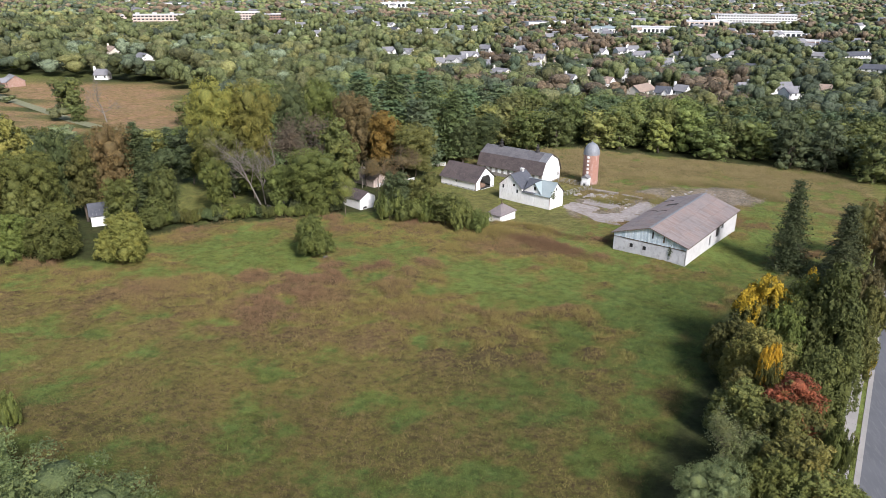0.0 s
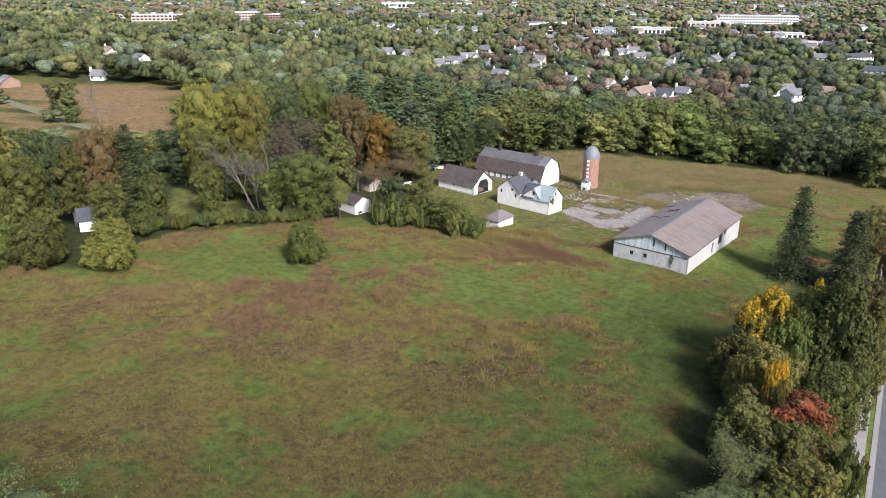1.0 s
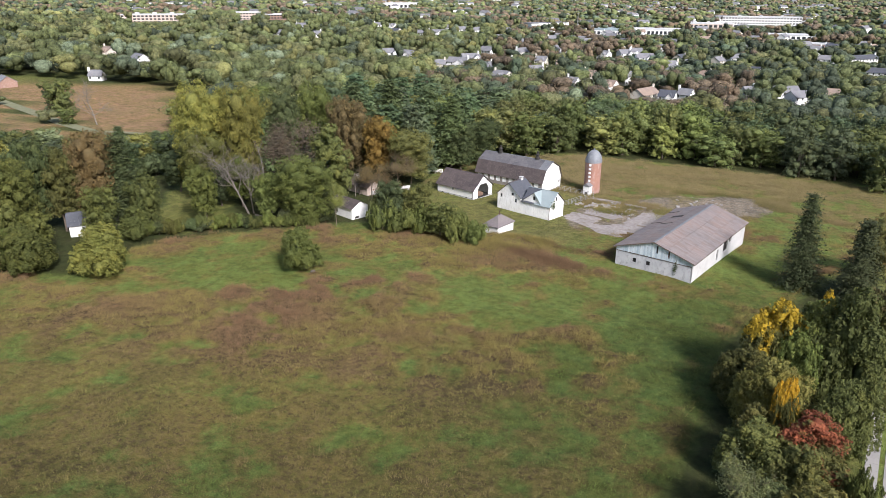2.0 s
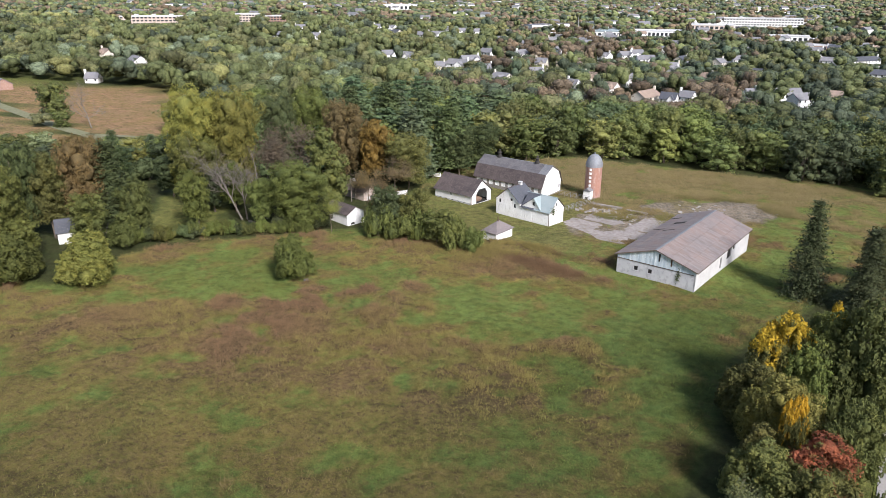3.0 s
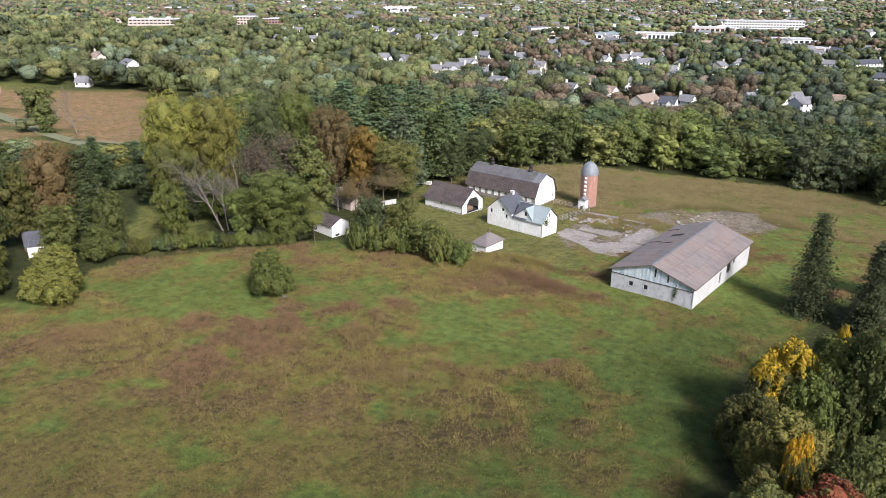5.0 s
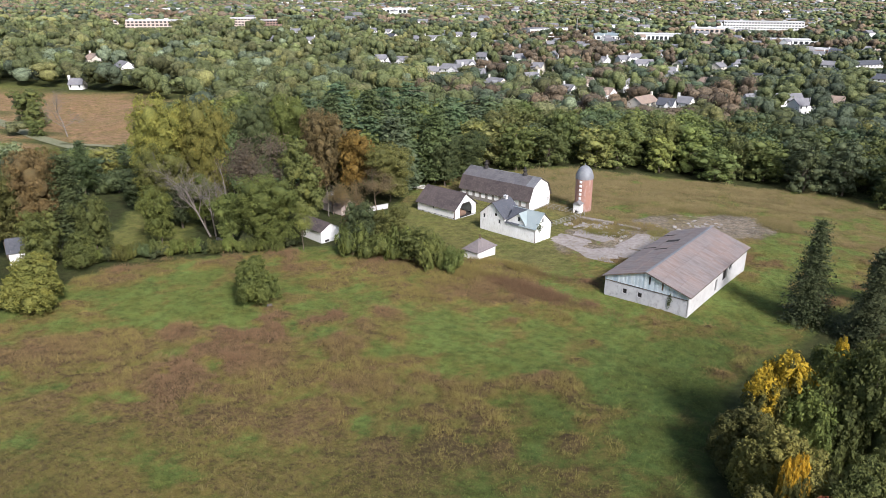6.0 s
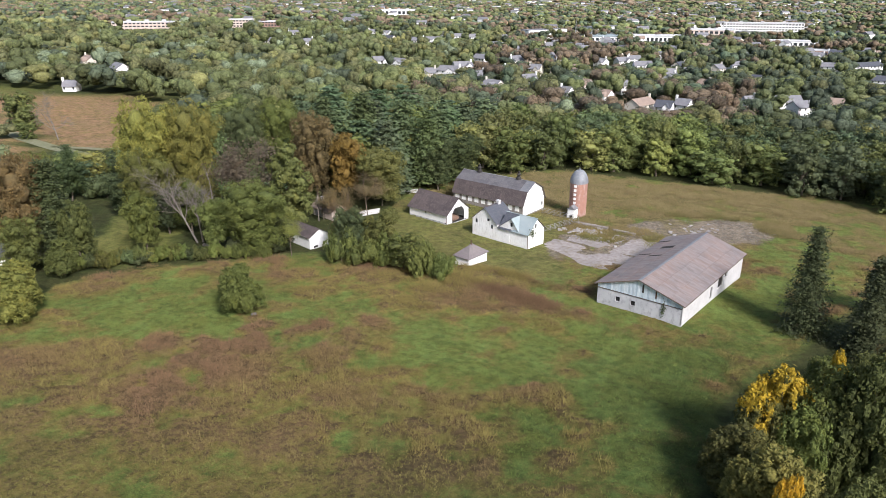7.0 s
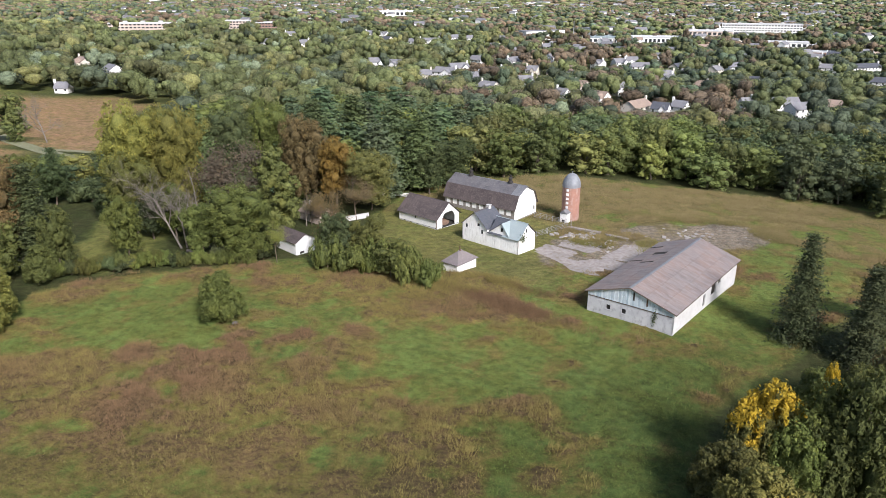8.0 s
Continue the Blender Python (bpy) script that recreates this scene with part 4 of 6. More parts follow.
def cattle_shed():
    W, D, E, R = 15.8, 31.5, 3.9, 6.4
    ob = thing("cattle_shed", stand(6.6, 146.6, -27, 7.9, 4, 0.45), "long grey block cattle shed with a weathered pinkish sheet roof", "shed")
    holes = [(3.6, 1.25, 4.4, 2.15), (6.5, 1.25, 7.3, 2.15)]
    front = part("front_wall", wall_bm(W, E, holes, 0.25), BLOCK, ob, "stained pale grey block wall")
    for h in holes:
        # Near-black panel closes the hole; its colour stands for the dark inside
        part("window_void", boxes((h[0], 0.2, h[1], h[2], 0.24, h[3])), DARK, front)
        part("sill", boxes((h[0] - 0.1, -0.06, h[1] - 0.1, h[2] + 0.1, 0.05, h[1])), BLOCK, front)
    m = pose(W, 0, 0, 0, 0, 90)
    right_holes = [(13.5, 0.1, 14.6, 2.5), (17.5, 0.9, 20.0, 3.4), (20.9, 2.0, 22.4, 3.2)]
    right = part("side_wall", moved(wall_bm(D, E - 0.05, right_holes, 0.25), m), WHITE_BLOCK, ob, "limewashed block side wall with broken openings")
    for h in right_holes:
        # Same near-black panel here, darkness of the inside given as colour
        part("opening_void", moved(boxes((h[0], 0.2, h[1], h[2], 0.24, h[3])), m), DARK, right)
    part("lintel", moved(boxes((17.2, -0.05, 3.4, 20.3, 0.1, 3.6)), m), BARE_BOARD, right)
    part("side_wall", boxes((0, 0.25, 0, 0.25, D - 0.25, E - 0.05)), WHITE_BLOCK, ob)
    part("back_wall", boxes((0, D - 0.25, 0, W, D, E)), BLOCK, ob)
    for y in (0.02, D - 0.22):
        part("gable_frame", prism(bmesh.new(), ((0, y, E), (W, y, E), (W / 2, y, R)), (0, 1, 0), 0.2), BARE_BOARD, ob)
    rise = lambda x: R - (R - E) * abs(x - W / 2) / (W / 2) - 0.02
    gable = part("gable_cladding", ribbed(0.05, W - 0.05, 0.36, rise, E - 0.75, -0.0), GABLE_METAL, ob, "pale blue ribbed steel gable cladding")
    # Strips laid on the cladding; the first paints a hole's darkness as colour
    part("gable_strip", boxes((W / 2 + 0.55, -0.12, E + 0.35, W / 2 + 0.85, -0.07, E + 1.9)), DARK, gable)
    part("gable_strip", boxes((W / 2 + 3.0, -0.12, E - 0.1, W / 2 + 3.25, -0.07, E + 1.35)), RUSTY, gable)
    # Dark brown band along the bottom of the cladding
    part("lower_band", boxes((0.1, -0.09, E - 0.85, W - 0.1, -0.05, E - 0.72)), RUSTY, gable)
    ivy(front, (12.45, -0.06, 2.3), (0.22, 0.05, 0.75), 130, 3)
    plinth(ob, W, D, WHITE_BLOCK)
    roof = part("roof", boxes((W / 2 - 0.25, -0.45, R + 0.1, W / 2 + 0.25, D + 0.45, R + 0.16)), RIDGE_METAL, ob)
    rng = random.Random(8)
    slope, run = (R - E) / (W / 2), W / 2 + 0.5
    for side in (-1, 1):
        for c in range(3):
            a, b = run * c / 3, run * (c + 1) / 3 + (0.1 if c < 2 else 0)
            for s in range(40):
                if side < 0 and (c, s) in ((1, 27), (1, 28), (2, 22), (1, 20), (2, 34)):
                    continue
                ya, yb = -0.45 + (D + 0.9) * s / 40, -0.45 + (D + 0.9) * (s + 1) / 40 - 0.015
                up = 0.14 - 0.03 * c + rng.uniform(0, 0.018)
                p, q = W / 2 + side * a, W / 2 + side * b
                part("roof_sheet", slab((p, ya, R - slope * a + up), (p, yb, R - slope * a + up), (q, yb, R - slope * b + up), (q, ya, R - slope * b + up), 0.04), RUST_ROOF, roof)
        e = W / 2 + side * run
        part("fascia", boxes((min(e, e - side * 0.06), -0.4, E - slope * 0.5 - 0.12, max(e, e - side * 0.06), D + 0.4, E - slope * 0.5 + 0.04)), RUSTY, roof)
    deck = bmesh.new()
    for side in (-1, 1):
        e = W / 2 + side * run
        prism(deck, ((W / 2, -0.4, R + 0.0), (W / 2, D + 0.4, R + 0.0), (e, D + 0.4, R - slope * run), (e, -0.4, R - slope * run)), (0, 0, -1), 0.06)
    # Near-black deck: darkness inside the shed, painted for missing sheets to show
    part("roof_deck", deck, DARK, roof)
    for side in (-1, 1):
        for c in (1, 2):
            a = run * c / 3
            part("lap_batten", slab((W / 2 + side * (a - 0.02), -0.4, R - slope * a + 0.2), (W / 2 + side * (a - 0.02), D + 0.4, R - slope * a + 0.2), (W / 2 + side * (a + 0.05), D + 0.4, R - slope * a + 0.17), (W / 2 + side * (a + 0.05), -0.4, R - slope * a + 0.185), 0.05), RUST_ROOF, roof)
    barge = bmesh.new()
    for side in (-1, 1):
        e = W / 2 + side * run
        prism(barge, ((W / 2, -0.5, R + 0.16), (e, -0.5, R - slope * run + 0.16), (e, -0.5, R - slope * run - 0.05), (W / 2, -0.5, R - 0.05)), (0, 1, 0), 0.05)
    part("bargeboard", barge, BARE_BOARD, roof)


def gambrel_barn():
    L, W, E, K, R, IN = 22.4, 10.2, 2.9, 6.0, 7.9, 1.5
    ob = thing("gambrel_barn", stand(-32.5, 208.0, -27.0, 14, 2), "big white barn with a dark shingled gambrel roof", "barn")
    holes = [(0.8 + 2.15 * k, 1.2, 1.85 + 2.15 * k, 2.3) for k in range(10)]
    wall = part("front_wall", wall_bm(L, E, holes, 0.3), STONE_WALL, ob, "grey stone wall with a row of white windows")
    for h in holes:
        win = part("window", boxes((h[0] - 0.12, -0.05, h[1] - 0.12, h[2] + 0.12, 0.06, h[1]), (h[0] - 0.12, -0.05, h[3], h[2] + 0.12, 0.06, h[3] + 0.12), (h[0] - 0.12, -0.05, h[1], h[0], 0.06, h[3]), (h[2], -0.05, h[1], h[2] + 0.12, 0.06, h[3])), WHITE_BOARD, wall)
        part("board", boxes((h[0], 0.02, h[1], h[2], 0.05, h[3])), WHITE_BOARD, win, "white boarded pane")
    part("back_wall", boxes((0, W - 0.3, 0, L, W, E)), BLOCK, ob)
    plinth(ob, L, W, STONE_WALL)
    outline = lambda x: ((x, 0.0, 0), (x, W, 0), (x, W, E), (x, W - IN, K), (x, W / 2, R), (x, IN, K), (x, 0.0, E))
    part("gable_wall", prism(bmesh.new(), [(p[0], min(max(p[1], 0.31), W - 0.31) if p[2] <= E else p[1], p[2]) for p in outline(0.0)], (1, 0, 0), 0.25), WHITE_BOARD, ob)
    gable = part("gable_wall", prism(bmesh.new(), [(p[0], min(max(p[1], 0.31), W - 0.31) if p[2] <= E else p[1], p[2]) for p in outline(L - 0.25)], (1, 0, 0), 0.25), WHITE_BOARD, ob, "white board gable wall")
    part("door", boxes((L - 0.02, 6.0, 0, L + 0.05, 8.4, 2.3)), WORN_BOARD, gable)
    part("window", boxes((L - 0.02, 8.8, 1.0, L + 0.03, 9.6, 2.0)), GLASS, gable)
    part("loft_door", boxes((L - 0.02, 4.6, 3.4, L + 0.04, 6.0, 5.2)), WHITE_BOARD, gable)
    for k in range(34):
        y = 0.1 + k * 0.31
        if y > W - 0.3:
            break
        d = abs(y + 0.14 - W / 2)
        top = R - (R - K) * d / (W / 2 - IN) if d < W / 2 - IN else K - (K - E) * (d - (W / 2 - IN)) / IN
        part("board", boxes((L, y, 0.05, L + 0.025 + 0.012 * (k % 2), y + 0.29, top - 0.1)), WHITE_BOARD, gable)
    roof = part("roof", boxes((-0.4, W / 2 - 0.15, R + 0.1, L + 0.4, W / 2 + 0.15, R + 0.18)), RIDGE_METAL, ob)
    rng = random.Random(5)
    for side in (-1, 1):
        f = lambda y: W / 2 + side * (W / 2 - y)
        flare = -0.35
        for (ya, za, yb, zb, n, mat) in ((W / 2, R, IN, K, 3, GREY_SHINGLE), (IN - 0.05, K + 0.02, flare, E - 0.35, 4, SHINGLE)):
            for c in range(n):
                for s in range(18):
                    t0, t1 = c / n, min(1, (c + 1.06) / n)
                    up = 0.16 - 0.02 * c + rng.uniform(0, 0.015)
                    xa, xb = -0.4 + (L + 0.8) * s / 18, -0.4 + (L + 0.8) * (s + 1) / 18 - 0.005
                    y0, y1 = f(ya + (yb - ya) * t0), f(ya + (yb - ya) * t1)
                    z0, z1 = za + (zb - za) * t0 + up, za + (zb - za) * t1 + up
                    tone = RIDGE_METAL if (n == 3 and s > 15) else mat
                    part("shingle_panel", slab((xa, y0, z0), (xb, y0, z0), (xb, y1, z1), (xa, y1, z1), 0.05), tone, roof)
        deck = slab((-0.3, W / 2, R + 0.05), (L + 0.3, W / 2, R + 0.05), (L + 0.3, f(IN), K + 0.05), (-0.3, f(IN), K + 0.05), 0.08)
        prism(deck, ((-0.3, f(IN), K + 0.04), (L + 0.3, f(IN), K + 0.04), (L + 0.3, f(flare), E - 0.3), (-0.3, f(flare), E - 0.3)), (0, 0, -1), 0.08)
        part("roof_deck", deck, BARE_BOARD, roof)
    for x in (5.0, 17.6):
        cup = part("roof_ventilator", moved(turned_bm([(0.6, 0), (0.48, 0.4), (0.34, 0.45), (0.34, 0.8), (0.52, 0.88), (0.4, 1.02), (0.1, 1.2), (0.05, 1.25)], 14), pose(x, W / 2, R + 0.1) @ Matrix.Diagonal((1.25, 1.25, 1.4, 1))), DARK, ob, "blackened sheet-metal roof ventilator")
        part("ball", moved(turned_bm([(0.05, -0.15), (0.2, -0.1), (0.27, 0.05), (0.2, 0.22), (0.05, 0.28)], 10), pose(x, W / 2, R + 1.95) @ Matrix.Diagonal((1.25, 1.25, 1.3, 1))), DARK, cup)


def drive_shed():
    L, W, E, R = 12.6, 8.2, 2.6, 5.9
    ob = thing("wagon_shed", stand(-40.5, 191.2, -30, 9, 0), "white wagon shed with a dark roof and open gable end", "shed")
    part("side_wall", boxes((0, 0, 0.35, L, 0.18, E)), WHITE_BOARD, ob)
    foot = part("foundation", boxes(*((k * 2.1, 0.02, -0.1, k * 2.1 + 1.3, 0.3, 0.35) for k in range(6))), BLOCK, ob)
    part("side_wall", boxes((0, W - 0.18, 0, L, W, E)), WHITE_BOARD, ob)
    bm = boxes((0, 0.18, 0, 0.18, W - 0.18, E))
    part("back_wall", gable_end(bm, 0, 0.18, 0, W, E, R - 0.05), WHITE_BOARD, ob)
    bm = bmesh.new()
    a, b, top, half = 2.0, 6.6, 3.55, 1.0
    for y0, y1 in ((0, a), (b, W)):
        box(bm, L - 0.18, y0, 0, L, y1, E)
    prism(bm, ((L, 0, E), (L, a, E), (L, a, E - 0.3), (L, a + half, top), (L, b - half, top), (L, b, E - 0.3), (L, b, E), (L, W, E), (L, W / 2, R - 0.05)), (-1, 0, 0), 0.18)
    part("gable_front", bm, WHITE_BOARD, ob, "white board gable with a clipped wide doorway")
    plinth(ob, L, W, BLOCK)
    part("floor", boxes((0.2, 0.2, -0.05, L, W - 0.2, 0.05)), DARK, ob)
    part("trim", boxes((L - 0.02, -0.06, 0, L + 0.05, 0.14, E)), BARE_BOARD, ob)
    part("window", boxes((5.4, -0.02, 1.5, 5.8, 0.02, 2.1)), GLASS, ob)
    gable_roof(ob, 0, L, 0, W, E, R, 0.45, SHINGLE, 10, 4, name="shingle_panel")
    heap = bmesh.new()
    bmesh.ops.create_icosphere(heap, subdivisions=3, radius=1.0)
    for v in heap.verts:
        v.co = Vector((v.co.x * 1.6, v.co.y * 2.0, max(0, v.co.z) * 1.0)) * (1 + 0.25 * noise.noise(v.co * 2.3))
    h = part("haystack", heap, STRAW, None)
    h.matrix_basis = stand(-40.5, 191.2, -30, 9, 0, 0.05) @ pose(10.2, 4.4, 0)
    tagged(h, "low reddish heap of hay inside the wagon shed", "hay heap")


def white_barn():
    """Two white wings: one gable on, one with its ridge across and a wall dormer."""
    A, B, D = 7.2, 8.5, 6.3
    ob = thing("white_barn", stand(-22.4, 180.3, -29.6, 8, 0), "white two-part timber barn with peeling boards and mixed roofs", "barn")
    E, R = 4.1, 7.2
    plinth(ob, A + B, D, WHITE_BOARD)
    left = part("left_wing", boxes((0.0, 0.2, 0, 0.2, D, E), (A - 0.2, 0.2, 0, A, D, E), (0.2, D - 0.2, 0, A - 0.2, D, E)), WORN_BOARD, ob)
    front = part("gable_wall", prism(bmesh.new(), ((0, 0, 0), (A, 0, 0), (A, 0, E), (A / 2, 0, R), (0, 0, E)), (0, 1, 0), 0.2), WORN_BOARD, ob, "peeling white board gable")
    part("back_gable", prism(bmesh.new(), ((0.2, D, E), (A - 0.2, D, E), (A / 2, D, R - 0.2)), (0, -1, 0), 0.2), WORN_BOARD, left)
    for k in range(24):
        x = k * 0.3
        top = R - (R - E) * abs(x + 0.14 - A / 2) / (A / 2) - 0.12
        part("board", boxes((x, -0.02 - 0.015 * (k % 2), 0.1 + 0.15 * ((k * 7) % 3), x + 0.28, 0, top)), WORN_BOARD, front)
    part("window", boxes((1.0, -0.06, 3.2, 1.5, -0.03, 4.1)), GLASS, front)
    part("window", boxes((5.5, -0.06, 2.6, 6.0, -0.03, 3.5)), GLASS, front)
    part("loft_hatch", boxes((4.4, -0.06, 4.2, 5.0, -0.03, 4.8)), DARK, front)
    roof = part("roof", boxes((A / 2 - 0.15, -0.4, R + 0.06, A / 2 + 0.15, D + 0.4, R + 0.14)), SHINGLE, ob)
    slope, run = (R - E) / (A / 2), A / 2 + 0.35
    for side in (-1, 1):
        for c in range(3):
            for s in range(5):
                a, b = run * c / 3, min(run, run * (c + 1.06) / 3)
                if side > 0:
                    a, b = a * 0.97, b * 0.97
                y0, y1 = -0.4 + (D + 0.8) * s / 5, -0.4 + (D + 0.8) * (s + 1) / 5 - 0.01
                p, q = A / 2 + side * a, A / 2 + side * b
                up = 0.12 - 0.02 * c
                part("shingle_panel", slab((p, y0, R - slope * a + up), (p, y1, R - slope * a + up), (q, y1, R - slope * b + up), (q, y0, R - slope * b + up), 0.08), DARK_ROOF if side > 0 else SHINGLE, roof)
    bm = bmesh.new()
    E2, R2 = 3.5, 6.3
    X0, X1 = A, A + B
    right = part("right_wing", boxes((X0 + 0.005, 0, 0, X1, 0.2, E2), (X0 + 0.005, D - 0.2, 0, X1, D, E2)), WHITE_BOARD, ob)
    end = part("gable_wall", gable_end(boxes((X1 - 0.2, 0.2, 0, X1, D - 0.2, E2)), X1 - 0.2, 0.2, 0, D, E2, R2 - 0.06), WHITE_BOARD, ob, "white board end gable streaked with ivy")
    part("window", boxes((X1 - 0.02, 2.7, 4.3, X1 + 0.03, 3.2, 5.2)), GLASS, end)
    ivy(end, (X1 + 0.08, 1.7, 3.3), (0.06, 0.45, 0.7), 160, 4)
    ivy(end, (X1 + 0.08, 0.6, 3.6), (0.06, 0.3, 0.35), 60, 5)
    part("corner_post", boxes((X1 - 0.05, -0.06, 0, X1 + 0.07, 0.08, E2)), BARE_BOARD, end)
    for k in range(int(B / 0.3)):
        x = X0 + 0.02 + k * 0.3
        part("board", boxes((x, -0.02 - 0.014 * (k % 2), 0.08, x + 0.285, 0, E2 - 0.02)), WHITE_BOARD, right)
    part("door", boxes((X0 + 2.2, -0.08, 0.1, X0 + 3.6, -0.045, 2.2)), WHITE_BOARD, right)
    part("chimney", boxes((A / 2 - 0.4, D * 0.72, E, A / 2 + 0.4, D * 0.72 + 0.8, R + 0.55), (A / 2 - 0.47, D * 0.72 - 0.07, R + 0.55, A / 2 + 0.47, D * 0.72 + 0.87, R + 0.7)), WHITE_BLOCK, ob, "pale rendered chimney")
    # the wall dormer
    dx, dw, dr = X0 + 0.4, 5.6, 6.1
    dorm = part("wall_dormer", prism(bmesh.new(), ((dx, -0.01, E2), (dx + dw, -0.01, E2), (dx + dw * 0.66, -0.01, dr)), (0, 1, 0), 0.2), WHITE_BOARD, ob)
    part("window", boxes((dx + dw * 0.6, -0.05, 4.3, dx + dw * 0.6 + 0.55, -0.015, 5.2)), DARK, dorm)
    part("roof", slab((dx + dw * 0.66, -0.3, dr + 0.12), (dx + dw * 0.66, D * 0.5, dr + 0.12), (dx - 0.3, D * 0.5, E2 - 0.2), (dx - 0.3, -0.3, E2 - 0.2), 0.1), DARK_ROOF, dorm, "dark shingled dormer slope")
    part("roof", slab((dx + dw * 0.66, -0.3, dr + 0.12), (dx + dw * 0.66, D * 0.5, dr + 0.12), (dx + dw + 0.1, D * 0.5, E2 + 0.1), (dx + dw + 0.1, -0.3, E2 + 0.1), 0.1), BLUE_ROOF, dorm)
    roof = part("roof", boxes((X0, D / 2 - 0.12, R2 + 0.06, X1 + 0.35, D / 2 + 0.12, R2 + 0.13)), BLUE_ROOF, ob)
    sl = (R2 - E2) / (D / 2)
    for side, mat in ((-1, BLUE_ROOF), (1, SHINGLE)):
        for s in range(9):
            xa, xb = X0 + 0.4 + (B - 0.05) * s / 9, X0 + 0.4 + (B - 0.05) * (s + 1) / 9 - 0.012
            run = D / 2 + 0.35
            part("roof_sheet", slab((xa, D / 2, R2 + 0.1), (xb, D / 2, R2 + 0.1), (xb, D / 2 + side * run, R2 - sl * run + 0.1), (xa, D / 2 + side * run, R2 - sl * run + 0.1), 0.05), DARK_ROOF if side < 0 and s < 4 else mat, roof)


def pump_house():
    A, B, E, R = 3.7, 6.0, 2.05, 4.0
    ob = thing("pump_house", stand(-22.4, 159.1, -29, 3, 1), "small white outbuilding with a faded hipped roof and finial", "outbuilding")
    part("front_wall", boxes((0, 0, 0, A, 0.18, E)), WHITE_BOARD, ob)
    plinth(ob, A, B, WHITE_BOARD)
    side = part("side_wall", boxes((A - 0.18, 0.18, 0, A, B - 0.18, E)), WHITE_BOARD, ob)
    part("side_wall", boxes((0, 0.18, 0, 0.18, B - 0.18, E)), WHITE_BOARD, ob)
    part("back_wall", boxes((0, B - 0.18, 0, A, B, E)), WHITE_BOARD, ob)
    o, ra, rb = 0.35, B * 0.42, B * 0.58
    bm = bmesh.new()
    vs = [bm.verts.new(p) for p in ((-o, -o, E - 0.1), (A + o, -o, E - 0.1), (A + o, B + o, E - 0.1), (-o, B + o, E - 0.1), (A / 2, ra, R), (A / 2, rb, R), (-o, -o, E), (A + o, -o, E), (A + o, B + o, E), (-o, B + o, E))]
    for f in ((6, 7, 4), (7, 8, 5, 4), (8, 9, 5), (9, 6, 4, 5), (0, 1, 7, 6), (1, 2, 8, 7), (2, 3, 9, 8), (3, 0, 6, 9), (3, 2, 1, 0)):
        bm.faces.new([vs[i] for i in f])
    roof = part("roof", bm, PINK_ROOF, ob)
    part("finial", moved(turned_bm([(0.28, 0), (0.2, 0.25), (0.12, 0.3), (0.1, 0.7), (0.16, 0.8), (0.03, 1.1)], 8), pose(A / 2, (ra + rb) / 2, R - 0.1)), RUSTY, roof)
    part("hip_cap", moved(boxes((-0.07, 0, 0, 0.07, rb - ra, 0.06)), pose(A / 2, ra, R - 0.01)), RIDGE_METAL, roof)


def silo():
    r, H, T = 2.2, 8.7, 12.0
    ob = thing("silo", stand(1.0, 204.2, 0, 0, -1), "round red tile silo with a grey metal dome", "silo")
    body = part("body", turned_bm([(r, -0.1), (r, H)], 40), SILO_TILE, ob)
    for k in range(14):
        z = 0.4 + k * 0.6
        part("hoop", turned_bm([(r + 0.005, z), (r + 0.035, z + 0.015), (r + 0.035, z + 0.045), (r + 0.005, z + 0.06)], 40), SILO_TILE, body)
    prof = [(r + 0.12, H - 0.05)] + [((r + 0.1) * math.cos(a) ** 0.9, H + (T - H) * math.sin(a) ** 1.15) for a in np.linspace(0.05, 1.5, 9)]
    dome = part("dome", turned_bm(prof, 24), SILO_ROOF, ob, "ribbed grey sheet-metal dome")
    part("finial", turned_bm([(0.18, T - 0.1), (0.12, T + 0.2), (0.2, T + 0.35), (0.03, T + 0.6)], 8), SILO_ROOF, dome)
    for k in range(12):
        a = 2 * math.pi * k / 12
        pts = [((p[0] + 0.02) * math.cos(a), (p[0] + 0.02) * math.sin(a), p[1]) for p in prof]
        v, t = tube(pts, [0.03] * len(pts), 4)
        part("rib", tri_mesh("rib", v, t), SILO_ROOF, dome)
    for k in range(5):
        d = part("hatch", moved(boxes((-0.32, -r - 0.12, 3.4 + k * 1.1, 0.32, -r + 0.1, 4.0 + k * 1.1)), pose(0, 0, 0, 0, 0, -22)), WHITE_BOARD, body, "white silo hatch")
    base = pose(0, 0, 0, 0, 0, -22)
    chute = part("chute_house", moved(boxes((-0.95, -r - 1.75, 0, 0.95, -r + 0.3, 2.5)), base), WHITE_BOARD, ob, "small white feed room at the silo's foot")
    part("roof", moved(prism(bmesh.new(), ((-1.15, -r - 1.95, 2.45), (1.15, -r - 1.95, 2.45), (0, -r - 1.95, 3.4)), (0, 1, 0), 2.2), base), RIDGE_METAL, chute)
    part("door", moved(boxes((-0.35, -r - 1.8, 0, 0.35, -r - 1.74, 0.9)), base), DARK, chute)


